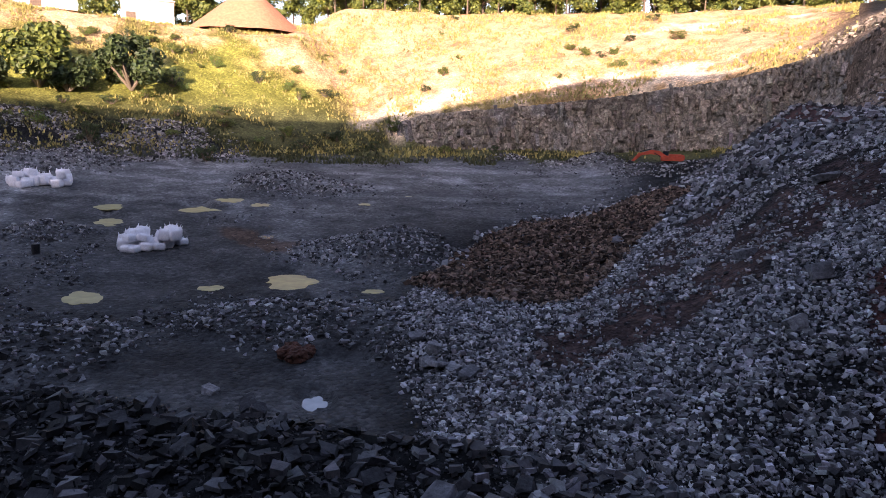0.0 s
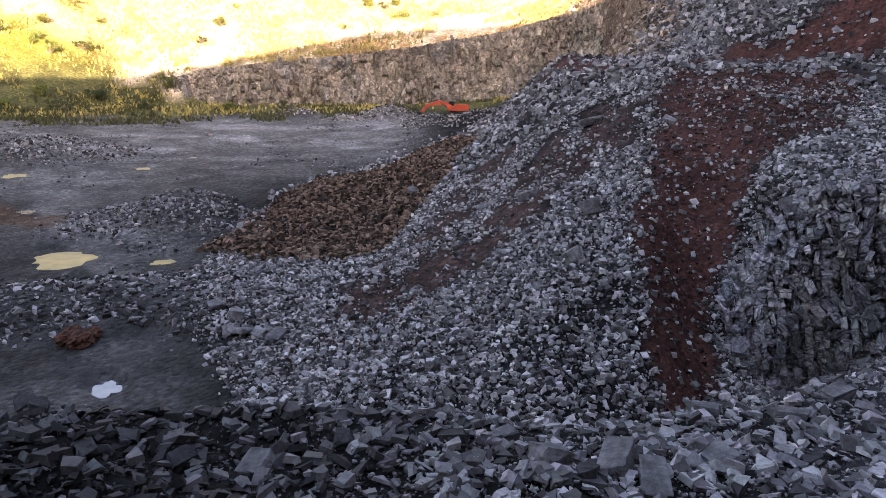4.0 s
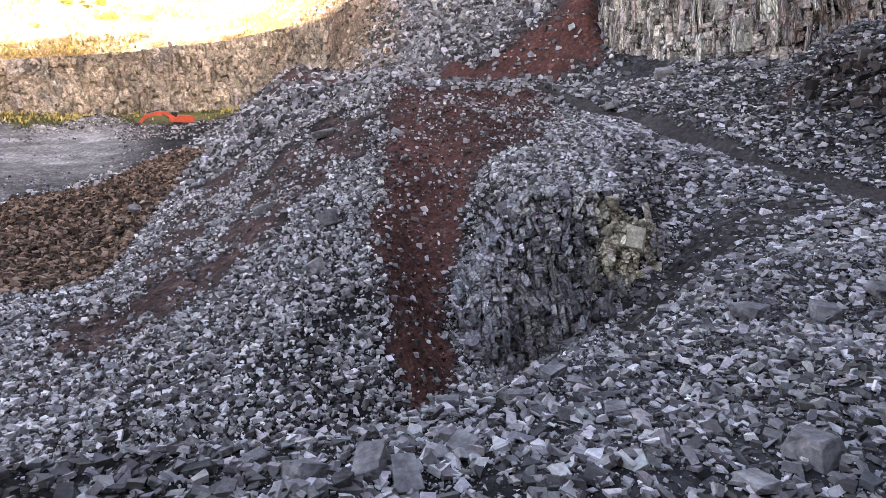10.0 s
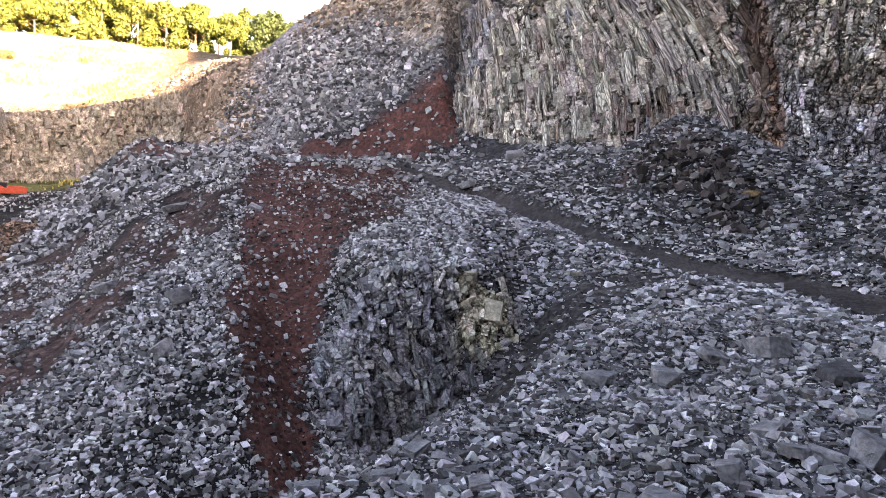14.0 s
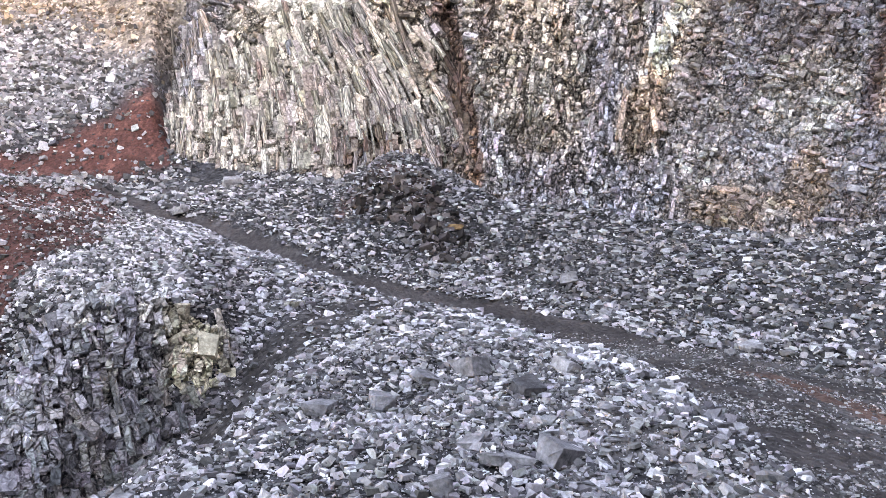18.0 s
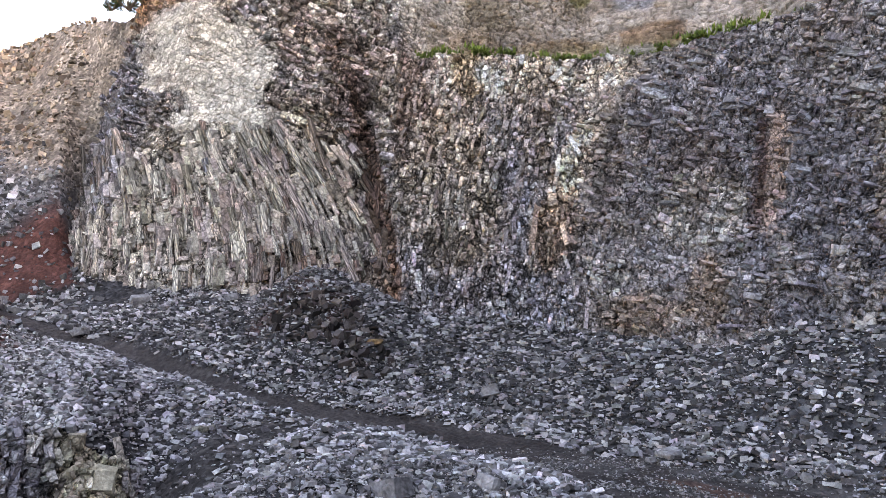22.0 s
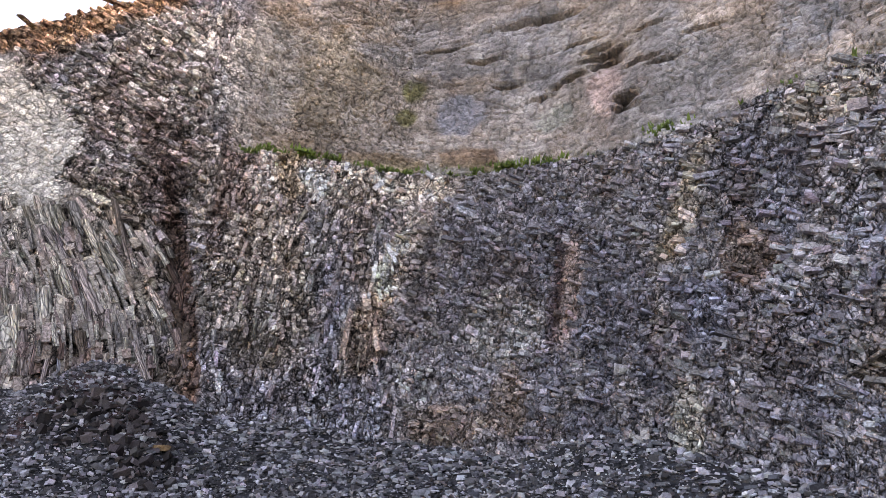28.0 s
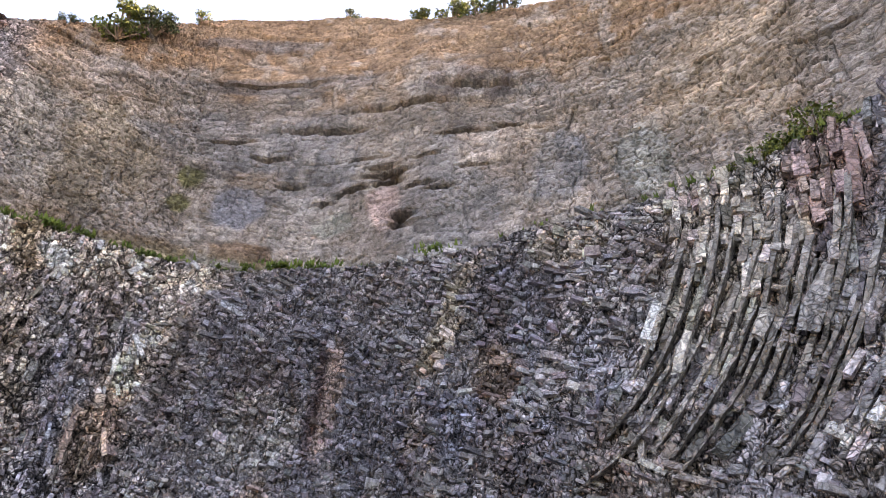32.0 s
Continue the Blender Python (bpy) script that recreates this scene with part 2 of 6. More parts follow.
# ---- the ground: radial sections round the viewpoint, (distance, height) knots ----
# knots: spur, spur foot, edge of the bench, foot of the drop, five across the floor or slope, rise, wall foot, wall back, crest, hill, hill top
SECTIONS = {
    -100: ((20, -5), (30, -12), (45, -13), (63, -13), (80, -12), (100, -10), (120, -7), (135, -5), (145, -4), (160, 8), (190, 25), (235, 42)),
    -70: ((19, -5.4), (30, -14), (45, -14), (63, -13.8), (80, -12.6), (100, -10.4), (125, -7.4), (137, -6.2), (145, -5), (165, 2), (200, 22), (235, 40)),
    -34: ((16, -5.3), (26, -14.4), (45, -14.2), (63, -13.8), (80, -12.6), (100, -10.4), (125, -7.4), (137, -6.1), (142, -5.6), (160, 2), (212, 30.5), (236, 32)),
    -20: ((12.6, -5.4), (22, -14.4), (45, -14.2), (63, -13.8), (80, -12.6), (100, -10.4), (125, -7.4), (137, -6.2), (142, -5.8), (163, 1.2), (207, 27.2), (236, 29.5)),
    -12: ((12.2, -5.6), (21.4, -14.4), (45, -14.1), (63, -13.8), (80, -12.6), (100, -10.4), (125, -7.4), (139, -6), (152, -4.8), (166, 0.5), (200, 24), (235, 33)),
    -8: ((12, -5.7), (21, -14.4), (45, -14.1), (63, -13.8), (80, -12.6), (100, -10.4), (125, -7.4), (140, -6), (158, -4.2), (168, 0), (180, 6.5), (233, 39)),
    0: ((12, -5.9), (21, -14.4), (44, -13.2), (57, -12.9), (66, -13.4), (100, -10.4), (125, -7.4), (140, -5.8), (162, -3.6), (166, 5), (200, 22), (234, 39)),
    10: ((12, -6.0), (22, -13.8), (40, -12.5), (60, -12.4), (79, -9.8), (85, -11.8), (125, -7.4), (140, -5.6), (162, -3.4), (164, 8), (200, 24), (235, 39)),
    20: ((12, -6.1), (22, -13.6), (40, -10.5), (60, -8.5), (80, -6.5), (106, -5.2), (112, -6.8), (140, -4.2), (158, -2), (160, 11.5), (195, 25), (235, 39)),
    27: ((12.2, -6.3), (23, -13), (40, -8), (55, -4.5), (75, 0.5), (92, 4.2), (112, 0.5), (130, -1), (150, 0), (152, 15.5), (190, 27), (235, 39)),
    34: ((13, -6.5), (23, -13.5), (40, -7), (55, -1.8), (68, 2.6), (86, 3), (98, 6), (105, 11), (112, 16), (118, 18.5), (140, 22), (235, 39)),
    40: ((14, -6.4), (24, -14.3), (32, -13.5), (45, -5.5), (58, 0), (67, 1.6), (82, 3.2), (88, 8), (96, 14), (112, 26.3), (130, 30), (235, 40)),
    46: ((15, -6.2), (25, -14.3), (34.5, -13.8), (38, -4.6), (50, -2.4), (68, 1), (78, 3.4), (84, 8), (95, 19), (118, 42.5), (135, 45), (235, 46)),
    50: ((16.4, -6.2), (26.4, -13.7), (35.2, -12.6), (38.8, -4.5), (50, -2.4), (67, -0.2), (75, 3), (80, 7), (90, 19), (106, 44.5), (125, 47), (235, 48)),
    53: ((17.4, -6.2), (27.2, -13.2), (35.8, -11.7), (39.4, -4.7), (50, -2.5), (66.5, -0.8), (72, 2.2), (78, 5.6), (92.5, 6), (94.5, 41), (110, 44), (235, 46)),
    55: ((18.4, -6.2), (27.8, -12.4), (36.6, -10.9), (40.3, -5.7), (50, -3), (64, -1.6), (69.5, 1.5), (76, 5.3), (83.5, 5.3), (85.5, 40.8), (110, 44), (235, 46)),
    58: ((20, -6.2), (29, -10.5), (38, -9.3), (42, -7.4), (50, -4), (60, -3.3), (65, 0), (72.5, 5), (77.5, 5), (79, 41.5), (110, 44), (235, 46)),
    63: ((25, -6), (30, -7.6), (36, -7.2), (42, -5.6), (48, -4.2), (55, -3.7), (60, -1), (68, 5), (75, 5), (77, 45), (110, 48), (235, 50)),
    71: ((30, -5.2), (33, -5.6), (36, -5.5), (39, -5.0), (42, -4.6), (48, -4.5), (53, -2.5), (62.7, 3.8), (72, 3.8), (74.5, 52.5), (110, 56), (235, 58)),
    80: ((30, -4.7), (33, -5), (35, -5), (37, -5), (39, -5), (44, -4.9), (49, -3.6), (59, 2.6), (72, 2.6), (74, 59.5), (110, 63), (235, 65)),
    90: ((24, -4.9), (26, -5), (28, -5.1), (31, -5.1), (34, -5.1), (38, -5), (43, -4), (55.5, 1.9), (69, 1.9), (71, 64.5), (110, 67), (235, 69)),
    100: ((16, -5), (19, -5), (23, -5.1), (27, -5.1), (31, -5.1), (36, -5.1), (40, -4.2), (50, 1), (64.5, 1), (66.5, 65.5), (110, 68), (235, 70)),
    110: ((12, -5), (16, -5), (20, -5.1), (24, -5.2), (28, -5.2), (33, -5.2), (37, -4), (45, 2), (60, 2), (62.5, 63), (110, 67), (235, 70)),
    120: ((11, -5), (14, -5), (18, -5), (22, -5), (26, -5), (30, -5), (33, -4), (40, 1), (56.5, 1), (58.5, 60.5), (110, 66), (235, 70)),
    132: ((11, -5), (14, -5), (17, -5), (20, -5), (23, -5), (26, -5), (29, -4), (35, -1), (53.5, -1), (55.5, 58.5), (110, 66), (235, 70)),
    156: ((11, -5), (13, -5), (15, -5), (18, -5), (20, -5), (23, -5), (25, -4.5), (29, -3), (49.5, -3), (51.5, 70), (110, 66), (235, 70)),
    # 180 to 250: unseen rim behind the viewpoint, crest set to shade the pit
    180: ((11, -5), (13, -5), (15, -5), (17, -5), (19, -5), (21, -5), (23, -4.5), (25, -4), (35.5, -4), (37.5, 72), (110, 72), (235, 70)),
    210: ((11, -5), (13, -5), (15, -5), (17, -5), (19, -5), (22, -5), (25, -4.5), (29, -4), (30, -3), (36, 66), (110, 66), (235, 68)),
    235: ((11, -5), (14, -5), (18, -5), (23, -5), (28, -5), (34, -5), (40, -4.5), (44, -4), (46, -3), (54, 60), (110, 62), (235, 64)),
    250: ((12, -5), (17, -6), (24, -8), (34, -9), (45, -9), (58, -8), (70, -6), (78, -4), (80, -2), (90, 54.5), (130, 56), (235, 60)),
    260: ((20, -5), (30, -12), (45, -13), (63, -13), (80, -12), (100, -10), (120, -7), (135, -5), (145, -4), (160, 8), (190, 25), (235, 42)),
}
SPUR = ((1.3, -1.6), (8.0, -6.0))
ST = np.array(sorted(SECTIONS))
KN = np.array([[*SPUR, *SECTIONS[a]] for a in ST], float)          # station, knot, (d, z)


def section(az):
    """Knots of the radial section at each azimuth."""
    az = np.asarray(az, float)
    i = np.clip(np.searchsorted(ST, az, side="right") - 1, 0, len(ST) - 2)
    t = (az - ST[i]) / (ST[i + 1] - ST[i])
    t = (t * 0.5 + 0.5 * t * t * (3 - 2 * t))[..., None, None]
    return KN[i] * (1 - t) + KN[i + 1] * t


def base_height(az, d):
    """Height of the bare ground at flat arrays az, d."""
    knots = section(az)
    kd, kz = knots[..., 0], knots[..., 1]
    j = np.clip((d[:, None] >= kd).sum(1) - 1, 0, kd.shape[1] - 2)
    r = np.arange(len(az))
    t = np.clip((d - kd[r, j]) / (kd[r, j + 1] - kd[r, j]), 0, 1)
    return kz[r, j] + (kz[r, j + 1] - kz[r, j]) * t


def ground_height(az, d):
    x, y = polar(az, d)
    z = base_height(az, d)
    rough = np.where(d < 170, 1.0, 0.4 + d / 300)
    flat = flatness(az, d)
    near = smooth(3, 12, d) * (1 - 0.85 * smooth(135, 145, d) * smooth(172, 166, d) * smooth(-8, -3, az) * smooth(34, 30, az))
    for ha, hd, hr, hh in HEAPS:
        hx, hy = polar(ha, hd)
        q = np.hypot(x - hx, y - hy) / hr * (1 + 0.5 * fbm(x / hr * 1.5, y / hr * 1.5, 33))
        z = z + hh * np.clip(1 - q, 0, 1) ** 0.8
    z = z + near * (1 - 0.75 * flat) * (2.0 * fbm(x / 14, y / 14, 3) + 0.9 * fbm(x / 4, y / 4, 9)) * rough
    z = z + near * 0.12 * fbm(x / 1.2, y / 1.2, 5, 3)
    for pa, pd, pr, pl, pz in PUDDLES:
        px, py = polar(pa, pd)
        t = np.radians(pa)
        u, w = (x - px) * np.cos(t) - (y - py) * np.sin(t), (x - px) * np.sin(t) + (y - py) * np.cos(t)
        k = smooth(1.5, 1.05, np.hypot(u / pr, w / pl))
        z = z * (1 - k) + (pz - 0.1 * smooth(1.1, 0.7, np.hypot(u / pr, w / pl))) * k
    return z


HEAPS = (  # azimuth, distance, radius, height of low mounds on the floor
    (-13.4, 112, 8.5, 2.0), (-9.5, 108, 5.0, 1.3), (-7, 73, 7, 1.6), (-2.5, 70, 6, 1.3), (-4, 78, 5, 1.2), (-12, 49, 7, 1.0), (-6, 47, 6, 0.9), (-17, 51, 5, 0.7),
    (-30.5, 86, 5, 0.9), (-31, 48, 6, 1.2), (12.5, 138, 7, 2.2), (9, 136, 4, 1.2), (16, 126, 6, 1.4), (20, 122, 7, 1.6), (5, 145, 5, 1.0), (-29, 132, 9, 2.5), (-33, 128, 8, 2.2),
    (-21, 138, 6, 2.0), (72, 58.5, 6.5, 3.0), (68.5, 62, 5, 2.4), (-1.5, 42, 4.0, 1.2))
PUDDLES = (  # azimuth, distance, half width, half length, water level
    (-26.3, 99, 2.4, 4.2, -10.64), (-19.8, 96.5, 3.4, 4.6, -10.92), (-15.3, 98, 1.8, 3.6, -10.56), (-17.6, 101.5, 2.4, 4.0, -10.22), (-26.5, 90.5, 1.95, 3.8, -11.5),
    (-6.7, 99, 1.2, 2.0, -10.55), (-13.1, 62.5, 3.25, 3.7, -13.85), (-28.6, 61, 1.75, 3.2, -13.9), (-19.3, 61.5, 1.4, 1.6, -13.9), (-5.9, 58.5, 1.25, 1.2, -13.95),
    (-11.0, 35, 0.85, 1.3, -14.4), (-3.0, 105, 0.8, 1.6, -9.9), (-14.8, 81.5, 1.2, 1.8, -12.5))


def flatness(az, d):
    """1 on driven ground: the pit floor and the haul road."""
    floor = smooth(3, -6, az) * smooth(24, 30, d) * smooth(150, 135, d)
    floor = np.maximum(floor, smooth(70, 90, d - 1.2 * az) * smooth(18, 12, az) * smooth(150, 140, d))
    return np.maximum(floor, road_mask(az, d))


ROAD_AZ = np.array([44, 51, 55.3, 59.2, 63, 66.6, 71.2, 78.7, 85.3, 94.4, 106, 125, 150])
ROAD_D = np.array([75, 67.2, 64.1, 59.8, 53.8, 50, 46.4, 42.9, 38.5, 31, 25, 20, 18])
ROAD_W = np.array([1.2, 1.4, 1.5, 1.7, 1.9, 2.0, 2.1, 2.5, 3.3, 5.6, 9.5, 11, 11])


def road_mask(az, d):
    c, w = np.interp(az, ROAD_AZ, ROAD_D), np.interp(az, ROAD_AZ, ROAD_W)
    m = smooth(1.25, 0.85, np.abs(d - c) / w)
    return m * smooth(44, 47, az)


def band(az, d, line, half):
    """1 near a line of (azimuth, distance) points, by plan distance."""
    x, y = polar(az, d)
    best = np.full(np.shape(x), 1e9)
    p = [polar(*q) for q in line]
    for (ax, ay), (bx, by) in zip(p[:-1], p[1:]):
        t = np.clip(((x - ax) * (bx - ax) + (y - ay) * (by - ay)) / ((bx - ax) ** 2 + (by - ay) ** 2), 0, 1)
        best = np.minimum(best, np.hypot(x - ax - t * (bx - ax), y - ay - t * (by - ay)))
    wob = half * (1 + 1.6 * fbm(x / 3, y / 3, 21) + 0.8 * fbm(x / 0.9, y / 0.9, 22))
    return smooth(1.15, 0.8, best / wob)


GULLY_TRACK = ((57, 34), (60, 37), (63, 40), (66, 42.5), (69, 43.5))


def red_mask(az, d):
    x, y = polar(az, d)
    w = 3.2 * fbm(x / 4, y / 4, 24) + 2.6 * fbm(x / 1.2, y / 1.2, 25)
    steps = (27, 31, 34, 38, 45, 50, 60, 66, 72)
    lo, hi = np.interp(d, steps, (37, 35.2, 34.2, 33.8, 34, 34.5, 35, 35.5, 36)), np.interp(d, steps, (39.8, 39.8, 39.4, 39, 42, 47, 49, 48, 46))
    m = smooth(-1.2, 0.7, az - lo + w) * smooth(-1.2, 0.7, hi - az + w) * (d > 26) * (d < 72)
    m = np.maximum(m, band(az, d, ((27, 88), (31, 78), (37, 70), (43, 68)), 3.2) * 0.9)
    m = np.maximum(m, band(az, d, ((40, 80), (45, 81), (49.6, 82)), 4.5))
    m = np.maximum(m, band(az, d, ((66, 60), (69, 60), (72, 57)), 1.6) * 0.45)
    m = np.maximum(m, band(az, d, ((31.5, 56), (28.6, 51), (24.4, 46), (21, 45)), 1.5) * 0.4)
    return np.maximum(m, band(az, d, ((22, 66), (18.5, 51), (15, 41)), 1.4) * 0.35)


def ground_tint(az, d, x, y, z):
    n = fbm(x / 9, y / 9, 31)[:, None]
    n2 = fbm(x / 30, y / 30, 41)[:, None]
    n3 = fbm(x / 2.5, y / 2.5, 43)[:, None]
    flat = flatness(az, d)[:, None]
    # earth under the rubble near black, shade between the stones put into its colour
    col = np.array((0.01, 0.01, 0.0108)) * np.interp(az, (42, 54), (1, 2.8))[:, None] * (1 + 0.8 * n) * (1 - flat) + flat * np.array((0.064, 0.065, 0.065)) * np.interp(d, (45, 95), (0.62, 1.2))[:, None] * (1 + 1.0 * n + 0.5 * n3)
    # worn wheel tracks, and paler ground in the far part of the floor
    trk = smooth(0.06, 0.0, np.abs(fbm((x + 0.4 * y) / 16, y / 60, 47)))[:, None] * smooth(-2, -8, az)[:, None]
    col = col * (1 + 0.9 * trk * flat)
    lanes = smooth(0.02, 0.14, fbm(x / 14, y / 2.2, 49))[:, None] * smooth(84, 100, d)[:, None]
    col = col * (1 + 0.7 * lanes * flat)
    pale = (smooth(100, 118, d + 10 * n[:, 0]) * smooth(142, 134, d))[:, None] * flat
    col = col * (1 + 0.55 * pale)
    road = road_mask(az, d)[:, None]
    col = col * (1 - road) + road * np.array((0.05, 0.044, 0.043)) * (1 + 0.5 * n)
    spread = (smooth(82, 87, az) * smooth(37, 33, d))[:, None] * smooth(-0.04, 0.12, fbm((x + y) / 4, (x - y) / 1.5, 93)[:, None] + 0.5 * n3)
    col = col * (1 - spread) + spread * np.array((0.085, 0.081, 0.081))
    rust = band(az, d, ((101, 31), (108, 28), (118, 24)), 1.5)[:, None]
    col = col * (1 - rust) + rust * np.array((0.09, 0.055, 0.046))
    red = red_mask(az, d)[:, None]
    col = col * (1 - red) + red * np.array((0.066, 0.029, 0.0245)) * (1 + 0.8 * n + 0.4 * n3)
    brown = (np.maximum(band(az, d, ((31, 57), (26, 50), (20, 45), (14, 40), (6, 35)), 3.5), band(az, d, ((22, 68), (18, 51), (11, 38)), 2.5)) * 0.85)[:, None]
    col = col * (1 - brown) + brown * np.array((0.044, 0.027, 0.024)) * (1 + 0.8 * n3)
    track = (band(az, d, GULLY_TRACK, 1.7) * 0.9)[:, None]
    col = col * (1 - track) + track * np.array((0.035, 0.032, 0.031)) * (1 + 0.6 * n3)
    ochre = (band(az, d, ((-17, 82), (-14, 76)), 2.6) * 0.8)[:, None]
    col = col * (1 - ochre) + ochre * np.array((0.075, 0.045, 0.03))
    grass = (smooth(139, 146, d + 14 * fbm(x / 12, y / 12, 51) - 16 * smooth(-15, -22, az)) * smooth(31, 27, az))[:, None]
    far = smooth(165, 182, d + 20 * fbm(x / 25, y / 25, 61) + 0.8 * az)[:, None]
    # bank grass darkened below the shadow line, shade put into its colour
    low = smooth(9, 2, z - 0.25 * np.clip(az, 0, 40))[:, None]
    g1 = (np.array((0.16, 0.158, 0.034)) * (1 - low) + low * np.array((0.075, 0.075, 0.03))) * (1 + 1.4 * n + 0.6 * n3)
    g2 = np.array((0.47, 0.295, 0.165)) * (1 + 0.6 * n + 0.5 * n3)
    soil = smooth(-0.12, 0.08, n2 + 0.7 * n + 0.35 * n3 + 0.42 * smooth(-16, 0, az)[:, None])
    gg = g1 * (1 - soil * far) + g2 * soil * far
    # pale strips; the one above the far wall paints sunlit rock into the ground
    white = (band(az, d, ((12, 212), (20, 214), (29, 214)), 5) + band(az, d, ((-5, 170), (4, 173), (12, 171), (22, 167)), 7.5))[:, None] * smooth(-0.1, 0.1, n3 + n)
    gg = gg * (1 - white) + white * np.array((0.6, 0.49, 0.36))
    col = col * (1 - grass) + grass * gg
    rim = (smooth(17, 24, z + 12 * n[:, 0] + 0.8 * (az - 46)) * smooth(36, 41, az) * smooth(85, 92, d))[:, None]
    col = col * (1 - rim) + rim * np.array((0.15, 0.128, 0.11)) * (1 + 0.9 * n3 + 0.6 * n)
    shoulder = (smooth(26, 29, az) * smooth(38, 34, az) * smooth(92, 98, d) * smooth(175, 160, d))[:, None]
    col = col * (1 - shoulder) + shoulder * np.array((0.15, 0.112, 0.085)) * (1 + 1.2 * n + 0.8 * n3)
    scree = (smooth(84, 90, d) * smooth(33, 37, az) * smooth(54, 51, az))[:, None] * (1 - rim)
    col = col * (1 - scree) + scree * np.array((0.11, 0.11, 0.118))
    stony = np.clip(1 - 0.55 * flat - 0.5 * grass - 0.6 * red - 0.35 * road, 0.05, 1)
    return np.column_stack([np.clip(col, 0.01, 1), stony])


def build_ground():
    az = np.concatenate([np.arange(-100, -45, 1.5), np.arange(-45, 130, 0.36), np.arange(130, 260.1, 2.0)])
    d = np.concatenate([[0.0], np.geomspace(1.3, 330, 330), np.geomspace(345, 2500, 20)])
    A, D = np.meshgrid(az, d, indexing="ij")
    a, r = A.ravel(), D.ravel()
    z = ground_height(a, np.minimum(r, 330))
    x, y = polar(a, r)
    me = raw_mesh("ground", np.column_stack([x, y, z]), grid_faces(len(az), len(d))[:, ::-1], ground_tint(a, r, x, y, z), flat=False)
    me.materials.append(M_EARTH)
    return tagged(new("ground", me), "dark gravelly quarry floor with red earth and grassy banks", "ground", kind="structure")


ground = build_ground()

# ---- rock faces: radial sections, with blocks along the bedding standing proud ----
FACE_KN = {
    49: ((90, 5), (97, 20), (98, 22), (104, 33), (110, 43)),
    51: ((80.5, 5), (83.5, 20), (84.5, 21), (88, 33), (93, 42)),
    53: ((78.2, 5), (81.2, 20), (82, 21), (85.5, 32), (89.5, 41)),
    55: ((76.2, 4.6), (78.6, 20.5), (79.2, 21.6), (82, 32.6), (85, 41)),
    58: ((72.5, 4), (74.5, 22), (75, 23), (76.5, 34), (78.5, 41.8)),
    66: ((66.5, 4), (70, 25), (70.5, 26), (72.5, 40), (75, 48.5)),
    74: ((61, 2.4), (65, 28), (66, 28.5), (69.5, 47), (73.5, 56)),
    80: ((59, 1.8), (62.5, 28.6), (65.5, 29), (69, 50), (73, 60)),
    92: ((55, 0.9), (58.5, 26), (62, 26.5), (65.5, 52), (70, 66)),
    104: ((48.5, 0.4), (51.8, 24.4), (55, 24.6), (59, 50), (64, 66)),
    114: ((43, 1.2), (46, 23.7), (49, 24.2), (54, 50), (59.5, 62.5)),
    124: ((38.5, 0), (42, 23.6), (44.5, 24), (51, 46), (56, 60.5)),
    132: ((35, -1.8), (39, 22.5), (41.5, 23), (48, 45), (54, 59)),
    # crests from here on are out of view, raised to shade the pit
    156: ((29, -4), (34, 22.6), (36.5, 23), (43, 44), (50, 70)),
    182: ((24, -5), (28, 22), (29, 22.5), (32, 47), (36, 72)),
}


def interp_knots(table, az):
    st = np.array(sorted(table), float)
    kn = np.array([table[a] for a in sorted(table)], float)
    out = np.empty((len(az), *kn.shape[1:]))
    for i in range(kn.shape[1]):
        for j in range(2):
            out[:, i, j] = np.interp(az, st, kn[:, i, j])
    return out


def face_frame(table, az, v):
    """Distance, height, way along and way up the face at flat arrays of azimuth and knot number."""
    kn = interp_knots(table, az)
    seg = np.hypot(*(kn[:, 1:] - kn[:, :-1]).transpose(2, 0, 1))
    cum = np.concatenate([np.zeros((len(az), 1)), np.cumsum(seg, 1)], 1)
    i = np.clip(v.astype(int), 0, kn.shape[1] - 2)
    t, r = v - i, np.arange(len(az))
    p = kn[r, i] * (1 - t)[:, None] + kn[r, i + 1] * t[:, None]
    grid = np.arange(min(table), max(table) + 0.05, 0.1)
    foot = interp_knots(table, grid)[:, 0, 0]
    arc = np.concatenate([[0], np.cumsum(np.radians(np.diff(grid)) * 0.5 * (foot[1:] + foot[:-1]))])
    step = kn[r, i + 1] - kn[r, i]
    return p[:, 0], p[:, 1], np.interp(az, grid, arc), cum[r, i] + seg[r, i] * t, step / np.hypot(*step.T)[:, None]


def relief(s, h, v, top):
    out = 2.6 * fbm(s / 12, h / 10, 71) + 0.9 * fbm(s / 3, h / 3, 77)
    return out * (1 - 0.7 * smooth(top - 0.6, top, v))


